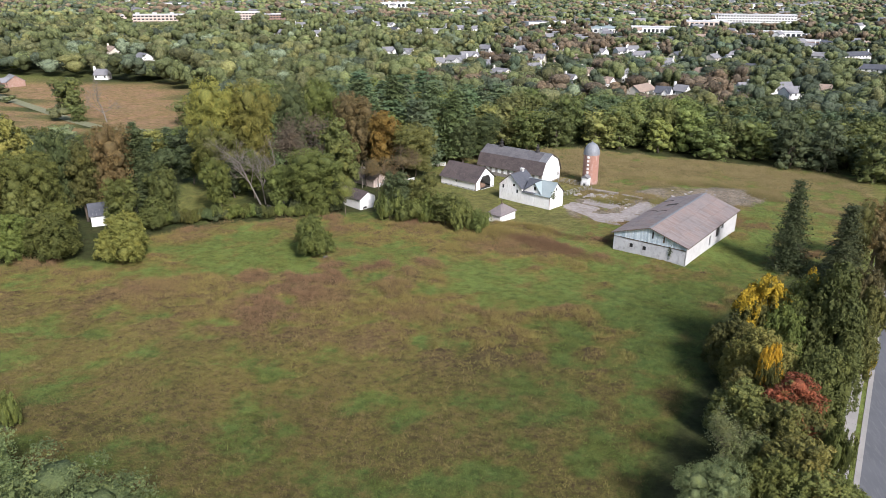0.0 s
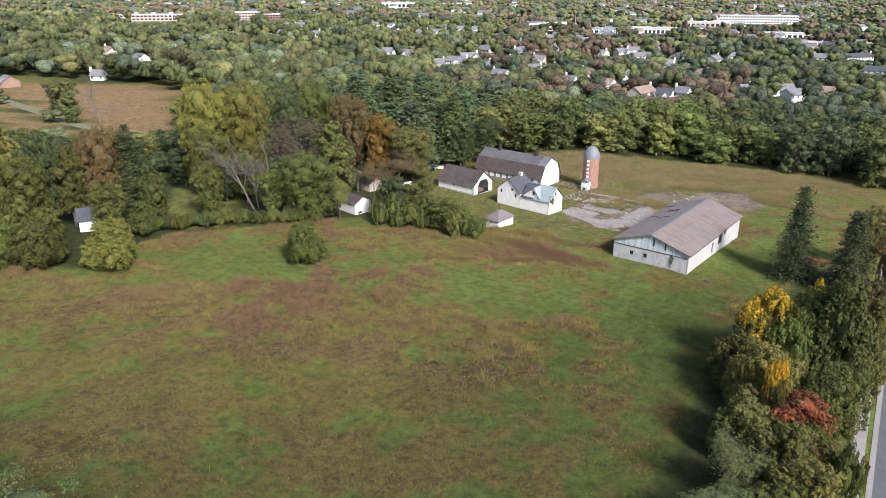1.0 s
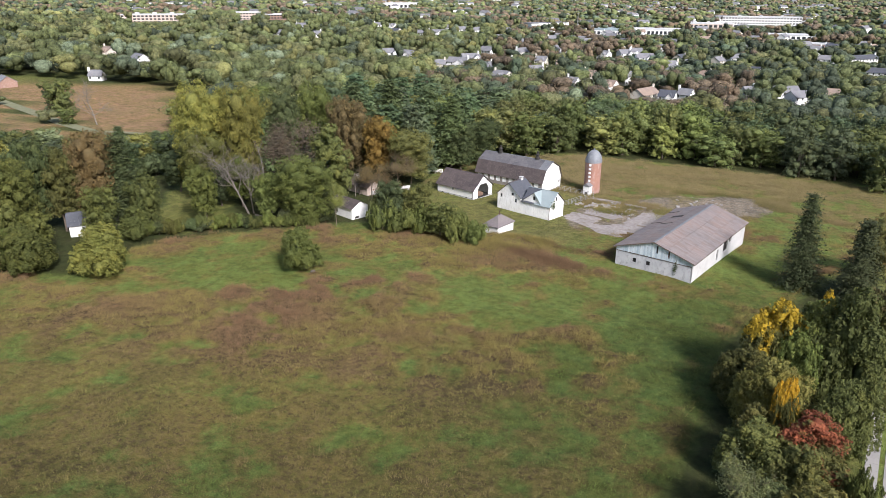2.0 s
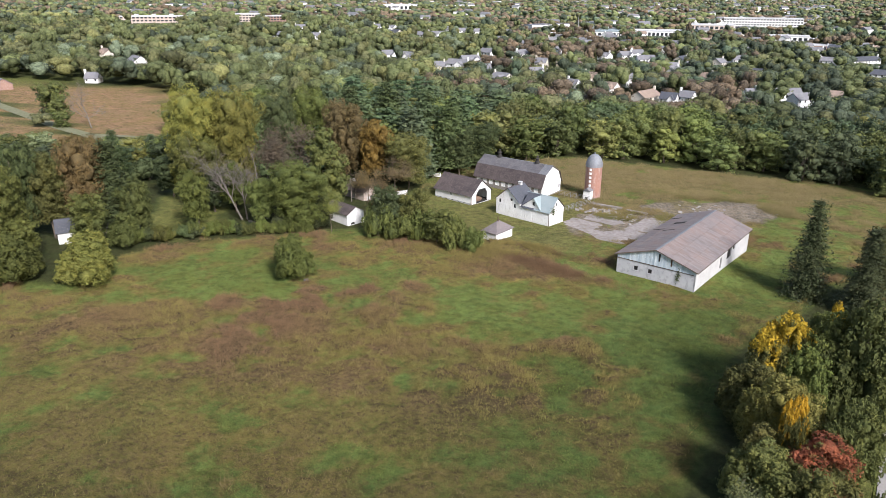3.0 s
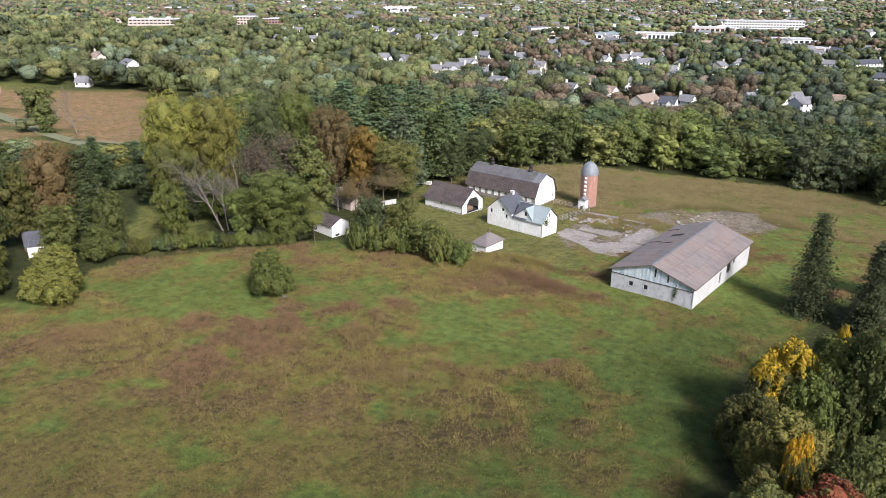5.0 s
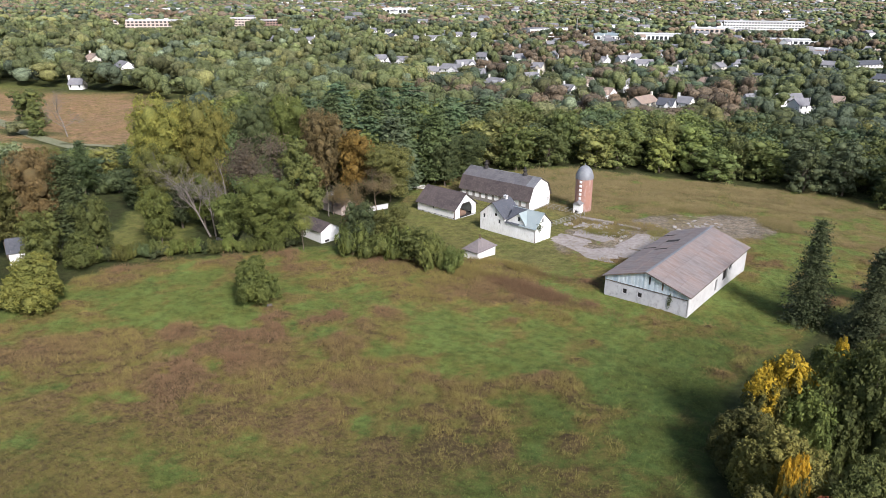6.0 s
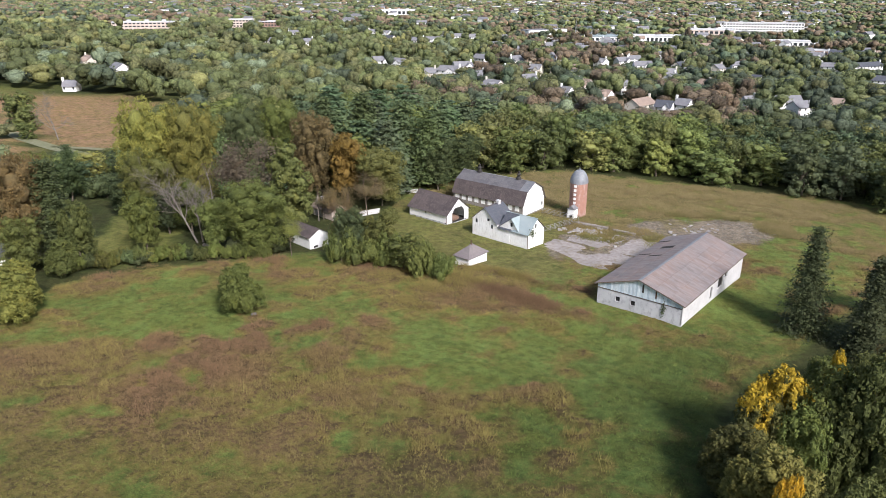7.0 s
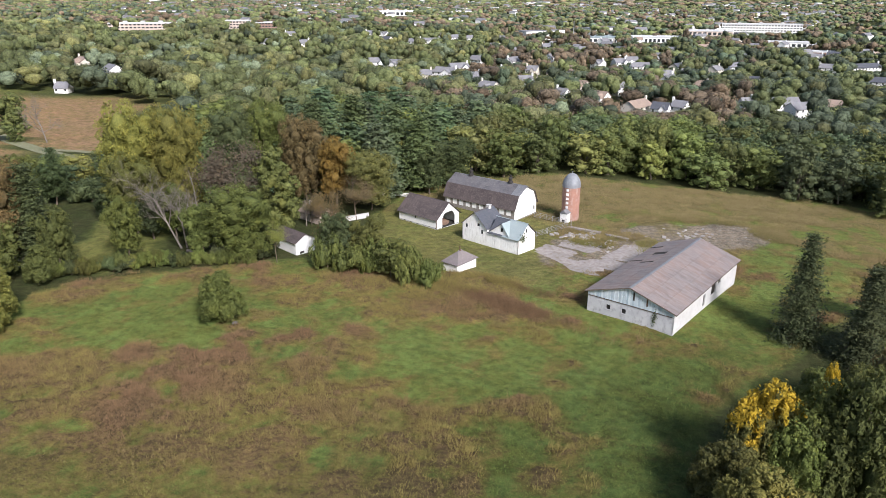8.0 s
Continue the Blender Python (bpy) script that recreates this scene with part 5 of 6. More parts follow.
def small_house(name, m, L, W, E, R, wall_mat, roof_mat, label, category="shed", chimney=False):
    ob = thing(name, m, label, category)
    part("front_wall", wall_bm(L, E, [], 0.18), wall_mat, ob)
    plinth(ob, L, W, wall_mat)
    part("back_wall", boxes((0, W - 0.18, 0, L, W, E)), wall_mat, ob)
    for x in (0.0, L - 0.18):
        part("gable_wall", gable_end(boxes((x, 0.18, 0, x + 0.18, W - 0.18, E)), x, 0.18, 0, W, E, R - 0.04), wall_mat, ob)
    gable_roof(ob, 0, L, 0, W, E, R, 0.35, roof_mat, 5, 3, name="shingle_panel")
    if chimney:
        part("chimney", boxes((L * 0.22, W * 0.35, E, L * 0.22 + 0.6, W * 0.35 + 0.6, R + 0.9), (L * 0.22 - 0.06, W * 0.35 - 0.06, R + 0.9, L * 0.22 + 0.66, W * 0.35 + 0.66, R + 1.05)), WHITE_BLOCK, ob)
    return ob


cattle_shed()
gambrel_barn()
drive_shed()
white_barn()
pump_house()
silo()
g = small_house("garage", stand(-61.0, 163.0, -32, 4, 0), 8.2, 4.9, 2.7, 4.0, WHITE_BOARD, SHINGLE, "white garage with a dark shingle roof under trees", "garage")
part("door", boxes((8.18, 0.9, 0.0, 8.24, 2.0, 0.5)), DARK, g)
small_house("garden_shed", stand(-106.2, 128.8, 38, 2, 0), 3.3, 3.4, 2.8, 4.9, WHITE_BOARD, DARK_ROOF, "small white garden shed half hidden by trees")
small_house("garden_shed", stand(-104.5, 137.6, -25, 4, 0), 5.0, 3.4, 2.4, 3.3, WHITE_BOARD, RIDGE_METAL, "low white shed overgrown with vines")
small_house("farm_cottage", stand(-64.0, 184.0, -30, 4, 0), 8.0, 5.0, 2.1, 3.4, PALE_BRICK, BROWN_ROOF, "low pinkish cottage hidden under trees", "cottage", True)
small_house("privy", stand(-51.6, 206.6, -30, 4, 0), 2.2, 2.2, 2.6, 3.5, WHITE_BOARD, RIDGE_METAL, "tiny white privy among trees", "privy")

# ---- the woods and the suburb ----
def pick_tint(rng, v, suburb, dark=False):
    """A tint by woodland patch: v is a slow noise value."""
    if dark:
        bag = ("deep", "deep", "green", "deep", "olive", "green", "green")
    elif suburb:
        bag = ("russet", "brown", "brown", "russet", "deep", "olive", "green") if v > 0.1 else ("deep", "green", "olive", "deep", "green", "pine", "olive", "green", "deep", "brown", "fresh")
    else:
        bag = ("green", "fresh", "deep", "fresh", "green", "olive", "olive", "green", "sage", "lime", "olive") if v < 0.6 else ("fresh", "lime", "green", "olive", "green", "green")
    return bag[rng.randint(len(bag))]


HOUSES = []  # (x, y, reach) to keep trees clear of


def suburb_house(x, y, width, wall_mat, roof_mat, turn, rng, label, storeys=2, hidden=2.6):
    W = min(max(width, 7.0), 30)
    D, E = min(8.5, W * 0.85), 2.8 * storeys
    R = E + 2.8
    ob = thing("house", stand(x, y, turn) @ pose(-W / 2, -D / 2, 0), label, "house", "suburban houses")
    wall = part("wall", boxes((0, 0, -0.1, W, D, E)), wall_mat, ob)
    for x0 in (0.0, W - 0.2):
        part("gable", gable_end(bmesh.new(), x0, 0.2, 0, D, E, R - 0.1), wall_mat, ob)
    roof = part("roof", slab((-0.4, D / 2, R), (W + 0.4, D / 2, R), (W + 0.4, -0.5, E - 0.25), (-0.4, -0.5, E - 0.25), 0.2), roof_mat, ob)
    part("roof", slab((-0.4, D / 2, R + 0.01), (W + 0.4, D / 2, R + 0.01), (W + 0.4, D + 0.5, E - 0.25), (-0.4, D + 0.5, E - 0.25), 0.2), roof_mat, ob)
    if rng.uniform() < 0.75:
        cx = W * rng.choice((0.0, 1.0)) + rng.choice((-0.4, 0.4))
        part("chimney", boxes((cx - 0.5, D * 0.4, 0, cx + 0.5, D * 0.4 + 0.9, R + 1.3)), wall_mat, ob)
    if rng.uniform() < 0.6 and W < 18:
        gx = W * 0.55
        bm = boxes((gx, -2.2, 0, gx + W * 0.38, 0.01, E * 0.95))
        g = part("front_wing", prism(bm, ((gx, -2.2, E * 0.95), (gx + W * 0.38, -2.2, E * 0.95), (gx + W * 0.19, -2.2, E + 1.7)), (0, 1, 0), 4.0), wall_mat, ob)
        part("roof", slab((gx + W * 0.19, -2.5, E + 1.85), (gx + W * 0.19, D / 2, E + 1.85), (gx - 0.4, D / 2, E * 0.95 - 0.15), (gx - 0.4, -2.5, E * 0.95 - 0.15), 0.15), roof_mat, g)
        part("roof", slab((gx + W * 0.19, -2.5, E + 1.86), (gx + W * 0.19, D / 2, E + 1.86), (gx + W * 0.38 + 0.4, D / 2, E * 0.95 - 0.15), (gx + W * 0.38 + 0.4, -2.5, E * 0.95 - 0.15), 0.15), roof_mat, g)
    for s in range(storeys):
        for k in range(max(2, int(W / 3.2))):
            wx = 1.0 + k * (W - 2.2) / max(1, int(W / 3.2) - 1) * 0.98
            win = part("window", boxes((wx - 0.6, -0.06, 0.9 + s * 2.8, wx + 0.6, 0.0, 2.3 + s * 2.8)), WHITE_WALL, wall)
            part("pane", boxes((wx - 0.48, -0.08, 1.0 + s * 2.8, wx + 0.48, -0.055, 2.2 + s * 2.8)), GLASS, win)
    HOUSES.append((x, y, W * 0.5 + 3, hidden))


WALLS = {"white": WHITE_WALL, "cream": CREAM_WALL, "brick": BRICK_WALL}
ROOFS = {"grey": GREY_ROOF, "brown": BROWN_ROOF, "dark": DARK_ROOF, "white": FLAT_ROOF}
house_rng = np.random.RandomState(77)


def home(x, y, width, wall, roof, storeys=2, hidden=3.8):
    words = {"grey": "grey shingle", "brown": "brown shingle", "dark": "dark slate", "white": "pale"}[roof]
    suburb_house(x, y, width, WALLS[wall], ROOFS[roof], house_rng.choice((-35, -20, 12, 30, 55)), house_rng, f"{wall} suburban house with a {words} roof among trees", storeys, hidden)


home(24.9, 393.1, 14.9, "cream", "brown")
home(36.2, 389.2, 7.7, "white", "dark")
home(46.3, 400.1, 7.2, "white", "grey")
home(103.1, 438.3, 13.0, "white", "grey", 2, 1.4)
home(108.2, 421.7, 16.0, "white", "grey", 2, 1.4)
home(-13.2, 422.1, 7.2, "white", "grey")
home(-38.6, 472.6, 8.8, "white", "grey")
home(7.6, 418.5, 7.7, "white", "brown")
home(19.1, 468.4, 7.8, "white", "grey")
home(-61.2, 512.6, 8.0, "white", "grey")
home(-60.8, 596.2, 12.0, "white", "grey")
home(-87.1, 591.9, 12.9, "white", "grey")
home(20.9, 631.7, 10.4, "white", "grey")
home(31.1, 654.1, 9.8, "white", "grey")
home(35.6, 603.9, 13.5, "white", "grey")
home(56.5, 711.6, 15.8, "white", "grey")
home(-93.3, 495.9, 15.6, "white", "grey")
home(-102.6, 475.8, 9.1, "cream", "grey")
home(-72.6, 476.5, 11.2, "white", "grey")
home(4.6, 612.0, 9.2, "white", "grey")
home(91.1, 608.9, 10.7, "cream", "grey")
home(108.6, 639.3, 12.1, "white", "grey")
home(81.8, 427.0, 6.9, "white", "grey")
home(-33.9, 645.6, 10.8, "white", "grey")
home(181.9, 650.0, 13.9, "white", "grey")
home(208.8, 660.2, 37.4, "white", "dark")
home(193.5, 561.2, 19.9, "white", "dark")
home(-321.7, 442.3, 13.9, "cream", "brown")
home(-277.5, 410.6, 12.1, "white", "grey")
home(-264, 351, 5.2, "white", "grey", 1)
home(-288.0, 313.8, 9.7, "brick", "grey", 1)
home(-295.0, 655.6, 10.7, "white", "grey")
home(-262.2, 661.8, 11.8, "white", "grey")
home(-319.0, 765.3, 9.9, "white", "grey")
home(-252.9, 842.0, 12.0, "white", "grey")
home(-236.0, 830.8, 11.8, "white", "grey")
home(-178.7, 746.3, 14.1, "white", "grey")
home(-167.5, 763.7, 15.5, "white", "grey")
home(-173.9, 855.3, 13.3, "white", "grey")
home(-153.5, 836.2, 16.9, "white", "grey")
home(-137.3, 837.2, 18.1, "white", "grey")
home(-152.3, 534.1, 11.1, "white", "grey")
home(-137.5, 528.1, 12.6, "white", "grey")
home(-3.9, 463.6, 7.8, "cream", "brown")
home(68.3, 498.0, 7.4, "cream", "brown")
home(67.3, 570.9, 8.5, "white", "grey")
home(51.6, 554.7, 8.3, "cream", "grey")
home(-13.5, 550.1, 8.4, "white", "brown")
home(-39.6, 536.4, 8.3, "cream", "grey")
home(-24.2, 515.9, 7.9, "cream", "brown")
for k in range(60):
    hx, hy = house_rng.uniform(-230, 260), house_rng.uniform(390, 980)
    if hx < 0.42 * hy - 15 and all(math.hypot(hx - a, hy - b) > 24 for a, b, _, _ in HOUSES) and not (hx < -90 and hy < 480):
        home(round(hx, 1), round(hy, 1), house_rng.uniform(9, 14), house_rng.choice(("white", "white", "cream")), house_rng.choice(("grey", "grey", "brown", "dark")), 2, house_rng.uniform(5.5, 8.0))


def block(name, x, y, W, D, H, turn, wall_mat, roof_mat, rows, label, bays):
    ob = thing(name, stand(x, y, turn) @ pose(-W / 2, 0, 0), label, "building")
    wall = part("wall", boxes((0, 0, -0.2, W, D, H)), wall_mat, ob)
    part("roof", boxes((0.3, 0.3, H, W - 0.3, D - 0.3, H + 0.15)), roof_mat, ob)
    part("parapet", boxes((-0.2, -0.2, H - 0.6, W + 0.2, 0.3, H + 0.6), (-0.2, D - 0.3, H - 0.6, W + 0.2, D + 0.2, H + 0.6), (-0.2, 0.3, H - 0.6, 0.3, D - 0.3, H + 0.6), (W - 0.3, 0.3, H - 0.6, W + 0.2, D - 0.3, H + 0.6)), roof_mat, ob)
    for r in range(rows):
        z = H * (r + 0.25) / rows
        for k in range(bays):
            w = W / bays
            part("window", boxes((k * w + w * 0.18, -0.12, z, k * w + w * 0.82, 0.0, z + H / rows * 0.5)), GLASS, wall)
    if W > 60:
        for k in range(3):
            part("roof_unit", boxes((W * (0.2 + 0.27 * k), D * 0.4, H + 0.1, W * (0.2 + 0.27 * k) + 4, D * 0.4 + 4, H + 2.4)), FLAT_ROOF, ob)
    HOUSES.append((x, y, W * 0.55, H * 0.3))


block("apartment_block", -525, 807, 78, 16, 10, 12, PALE_BRICK, FLAT_ROOF, 3, "pale brick apartment block with a white flat roof", 16)
block("apartment_block", -429, 856, 31, 16, 12, 12, PALE_BRICK, FLAT_ROOF, 4, "pinkish brick apartment block above the trees", 8)
block("apartment_block", -405, 893, 31, 16, 9, 12, BRICK_WALL, FLAT_ROOF, 3, "brown brick apartment block above the trees", 8)
block("store", 7, 930, 46, 46, 6.5, -6, WHITE_WALL, BLUE_ROOF, 1, "low store with a pale bluish flat roof", 8)
block("store", 66, 955, 60, 30, 7.5, -6, WHITE_WALL, FLAT_ROOF, 1, "long white shopping building", 12)
block("office_building", 231, 1175, 108, 22, 14, -8, WHITE_WALL, FLAT_ROOF, 4, "long white office building with rows of windows", 26)
block("warehouse", 215, 922, 56, 24, 6, -10, WHITE_WALL, FLAT_ROOF, 1, "low white flat-roofed warehouse", 10)
block("school", 215, 804, 26, 16, 5.5, -12, BRICK_WALL, FLAT_ROOF, 1, "low brick building with a white roof edge", 7)
block("warehouse", -390, 1430, 66, 30, 11, 5, WHITE_WALL, FLAT_ROOF, 1, "distant pale warehouse above the trees", 8)
block("warehouse", 150, 1120, 66, 30, 7, -6, PALE_BRICK, FLAT_ROOF, 1, "distant low brick warehouse", 10)
CAR_PARK = [(-66, 800), (-30, 775), (-14, 880), (34, 926), (96, 945), (34, 975), (-22, 930)]
bm = laid(prism(bmesh.new(), [(x, y, 0.06) for x, y in CAR_PARK], (0, 0, 1), 0.08))
tagged(part("car_park", bm, ASPHALT, None), "grey asphalt car park beside the stores", "car park", kind="structure")
OPEN.append(CAR_PARK)


def car(x, y, turn, tone):
    ob = thing("car", stand(x, y, turn, lift=0.14), "small parked car on the asphalt car park", "car", "parked cars")
    bm = bmesh.new()
    prism(bm, ((-2.1, -0.85, 0.3), (2.1, -0.85, 0.3), (2.15, -0.85, 0.75), (1.2, -0.85, 0.9), (0.6, -0.85, 1.4), (-1.1, -0.85, 1.42), (-1.8, -0.85, 0.95), (-2.15, -0.85, 0.85)), (0, 1, 0), 1.7)
    part("body", bm, tone, ob)
    for wx in (-1.3, 1.3):
        for wy in (-0.88, 0.68):
            part("wheel", moved(turned_bm([(0.3, 0), (0.32, 0.05), (0.32, 0.15), (0.3, 0.2)], 10), pose(wx, wy, 0.3, -90)), DARK, ob)


for k in range(44):
    car(-52 + (k % 11) * 3.2 + (k // 11) * 12, 805 + (k % 11) * 9 + (k // 11) * 3, 20 + 8 * (k % 3), (CAR_PAINT, CAR_PAINT, GREY_ROOF, DARK_ROOF)[k % 4])
mast = thing("light_mast", stand(-27, 906, 0), "tall pale lighting mast beside the car park", "mast")
part("pole", turned_bm([(0.6, 0), (0.3, 24), (0.25, 25)], 8), GALVANISED, mast)
part("lamp_ring", turned_bm([(0.3, 24.6), (1.3, 24.8), (1.3, 25.1), (0.3, 25.2)], 8), GALVANISED, mast)


def far_houses():
    """The pale houses and low roofs scattered over the farther suburbs, too small to tell apart."""
    rng = np.random.RandomState(5)
    walls, roofs = bmesh.new(), bmesh.new()
    for k in range(400):
        y = rng.uniform(880, 3000) if k < 270 else rng.uniform(2400, 4300)
        x = rng.uniform(-0.72, 0.4) * y
        if any(abs(x - a) < r + 20 and abs(y - b) < r + 30 for a, b, r, _ in HOUSES[-12:]):
            continue
        shop = rng.uniform() < 0.14
        w, d, e = (rng.uniform(30, 80), rng.uniform(15, 30), rng.uniform(9, 12)) if shop else (rng.uniform(11, 18), rng.uniform(9, 12), rng.uniform(8, 10.5))
        m = pose(x, y, float(gz(x, y)), 0, 0, rng.choice((-30, -10, 15, 40, 80)))
        moved_box = box(bmesh.new(), -w / 2, -d / 2, 0, w / 2, d / 2, e)
        for v in moved_box.verts:
            v.co = m @ v.co
        tmp = bpy.data.meshes.new("tmp")
        moved_box.to_mesh(tmp)
        moved_box.free()
        walls.from_mesh(tmp)
        bpy.data.meshes.remove(tmp)
        rise = 0.6 if shop else 3.2
        pts = [m @ Vector(q) for q in ((-w / 2 - 0.4, -d / 2 - 0.4, e), (w / 2 + 0.4, -d / 2 - 0.4, e), (w / 2 + 0.4, d / 2 + 0.4, e), (-w / 2 - 0.4, d / 2 + 0.4, e), (-w / 2 - 0.4, 0, e + rise), (w / 2 + 0.4, 0, e + rise))]
        vs = [roofs.verts.new(q) for q in pts]
        for f in ((0, 1, 5, 4), (2, 3, 4, 5), (1, 2, 5), (3, 0, 4), (3, 2, 1, 0)):
            roofs.faces.new([vs[i] for i in f])
    for name, bm, mat, label in (("house_walls", walls, WHITE_WALL, "pale walls of far suburban houses among trees"), ("house_roofs", roofs, GREY_ROOF, "grey roofs of far suburban houses among trees")):
        tagged(part(name, bm, mat, None), label, "houses", kind="stuff")


far_houses()


# open views kept low in front: far hayfield, lane and lawns
VIEWS = [(-268, 336, 28), (-245, 315, 30), (-215, 320, 30), (-205, 290, 28), (-225, 265, 32), (-190, 240, 30), (-165, 232, 22), (-310, 300, 30), (-330, 325, 28), (-280, 265, 32), (-250, 245, 32), (-215, 228, 24), (-118, 280, 10)]


def sight(x, y):
    """The greatest height that leaves the houses and open views behind in sight."""
    top = np.full(np.shape(x), 99.0)
    for hx, hy, reach, floor in HOUSES + [(*v, 0.3) for v in VIEWS]:
        d = math.hypot(hx, hy)
        ux, uy = hx / d, hy / d
        a, s = (x - hx) * ux + (y - hy) * uy, (x - hx) * uy - (y - hy) * ux
        base = floor + float(gz(hx, hy))
        lane = (np.abs(s) < reach * (0.56 if floor > 1 else 0.9)) & (a < -2)
        top = np.where(lane, np.minimum(top, (51 - base) * -a / d + base - gz(x, y)), top)
    return top


def clear_of(x, y):
    """True where no open ground, road, house or building stands."""
    free = ~((off_road(x, y) > -1.0) & (off_road(x, y) < 20))
    for p in OPEN:
        free &= ~inside(p, x, y)
    for hx, hy, reach, _ in HOUSES:
        d = math.hypot(hx, hy)
        ux, uy = hx / d, hy / d
        a, s = (x - hx) * ux + (y - hy) * uy, (x - hx) * uy - (y - hy) * ux
        free &= ~((np.abs(s) < reach) & (a > -reach - 2) & (a < reach))
    return free


def grid(step, y0, y1, jitter, seed, half=1.0):
    """Jittered places over the wedge of land that the flight looks over."""
    rng = np.random.RandomState(seed)
    if jitter > 0.45:
        n = int((1.5 * y1 + 120) * (y1 - y0) / step ** 2)
        X, Y = rng.uniform(-y1 - 60, y1 * 0.5 + 60, n), rng.uniform(y0, y1, n)
        thin = fbm(X, Y, 0.01, seed + 7, 3) > -1.15
        X, Y = X[thin], Y[thin]
    else:
        xs, ys = np.arange(-y1 * half - 60, y1 * 0.5 + 60, step), np.arange(y0, y1, step)
        X, Y = np.meshgrid(xs, ys)
        X, Y = X.ravel() + rng.uniform(-jitter, jitter, X.size) * step, Y.ravel() + rng.uniform(-jitter, jitter, X.size) * step
    D = np.hypot(X, Y)
    ok = (X > -0.96 * Y - 45) & (X < 0.39 * Y + 60) & clear_of(X, Y) & (D < y1)
    return X[ok], Y[ok], D[ok], rng


def woods_near():
    """Single trees of the belts next to the fields."""
    X, Y, D, rng = grid(10.4, 60, 520, 0.42, 31)
    slow = fbm(X, Y, 0.018, 14, 2)
    hand = (X > -128) & (X < -20) & (Y < 200) | (off_road(X, Y) > -32) & (off_road(X, Y) < 0) & (Y < 170)
    keep = ~hand & (D < 420) & ~((Y < 120) & (X < -100))
    idx = np.nonzero(keep)[0]
    idx = idx[np.argsort(D[idx])]
    placed = 0
    rest = []
    limit = sight(X, Y)
    for i in idx:
        if placed < 300:
            pine = X[i] < 20 and rng.uniform() < (0.5 if (-95 < X[i] < -30 and 205 < Y[i] < 290) else 0.05)
            h = rng.uniform(12, 18.5) * (0.8 if Y[i] > 330 else 1)
            if X[i] > 48 and Y[i] < 225:
                h *= 0.75
            if off_road(X[i], Y[i]) > 18:
                h *= 0.6
            if -270 < X[i] < -128 and 110 < Y[i] < 240:
                h *= 0.55
            h = min(h, limit[i] / (1.25 if pine else 1))
            if h < 2.5:
                continue
            tint = "pine" if pine else pick_tint(rng, slow[i], False, X[i] > 40)
            tree("mid_pine" if pine else "mid", X[i], Y[i], h * (1.25 if pine else 1), min(rng.uniform(6.0, 9.6), h * 0.68), tint, "in the wood", "woodland trees")
            placed += 1
        else:
            rest.append(i)
    far = (D >= 420) & ~hand
    rest = np.array(rest, int)
    return np.r_[X[rest], X[far]], np.r_[Y[rest], Y[far]]


def woods_far(name, X, Y, heights, leaves, size, rows, cols, lobes, seed, label, suburb_from=330, wide=1.0, pale=1.0):
    rng = np.random.RandomState(seed)
    slow = fbm(X, Y, 0.028, 14, 2)
    pieces, tints = [], []
    shapes = []
    for k in range(10):
        out = []
        for b in range(lobes):
            a, d = b * 2.4 + rng.uniform(-0.5, 0.5), 0.5 * rng.uniform(0.5, 1.2)
            lr = rng.uniform(0.48, 0.7)
            out.append(ball(np.array((d * math.cos(a), d * math.sin(a), rng.uniform(-0.25, 0.5))), np.array((lr, lr, lr * 0.85)) * (0.86 if leaves else 1.0), rng, rows, cols))
        if leaves:
            Dn = rng.normal(size=(leaves, 3))
            Dn[:, 2] = np.abs(Dn[:, 2]) * 0.9 - 0.2
            Dn /= np.linalg.norm(Dn, axis=1, keepdims=True)
            home_lobe = [out[q][0].mean(0) for q in rng.randint(0, lobes, leaves)]
            out.append(leaf_quads(np.array(home_lobe) + Dn * rng.uniform(0.5, 0.74, (leaves, 1)) * (1, 1, 0.85), Dn + 0.3 * rng.normal(size=(leaves, 3)), size, rng))
        shapes.append(joined(out))
    limit = sight(X, Y)
    for x, y, v, most in zip(X, Y, slow, limit):
        V, T = shapes[rng.randint(10)]
        h = rng.uniform(*heights) * rng.uniform(0.7, 1.0)
        r = rng.uniform(4.2, 8.2) * wide
        if h > most:
            h = most
            r = min(r, 0.85 * h)
        if h < 2.0:
            continue
        w = rng.uniform(0, 6.28)
        c, s = math.cos(w), math.sin(w)
        q = np.c_[V[:, 0] * c - V[:, 1] * s, V[:, 0] * s + V[:, 1] * c, V[:, 2]] * (r, r, h * 0.46) + (x, y, h * 0.55 + float(gz(x, y)))
        pieces.append((q, T))
        # Extra blue and pale paint distance haze into the crown colour
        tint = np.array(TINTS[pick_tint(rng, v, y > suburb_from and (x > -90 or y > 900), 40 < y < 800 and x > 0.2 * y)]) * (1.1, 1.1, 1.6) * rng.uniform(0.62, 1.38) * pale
        tints.append(np.tile(tint, (len(V), 1)))
    V, T = joined(pieces)
    me = tri_mesh(name, V, T, np.concatenate(tints))
    me.polygons.foreach_set("use_smooth", np.ones(len(T), bool))
    me.materials.append(LEAF_FAR)
    tagged(new(name, me), label, "woods", kind="stuff")


mx, my = woods_near()
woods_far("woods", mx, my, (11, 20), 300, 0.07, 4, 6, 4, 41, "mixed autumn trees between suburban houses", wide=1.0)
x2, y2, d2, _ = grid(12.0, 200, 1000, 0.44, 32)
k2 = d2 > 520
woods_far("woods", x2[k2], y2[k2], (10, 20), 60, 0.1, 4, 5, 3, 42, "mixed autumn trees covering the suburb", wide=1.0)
# pale rises with distance: more haze put into the tree colour
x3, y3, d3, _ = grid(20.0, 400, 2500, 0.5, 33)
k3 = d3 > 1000
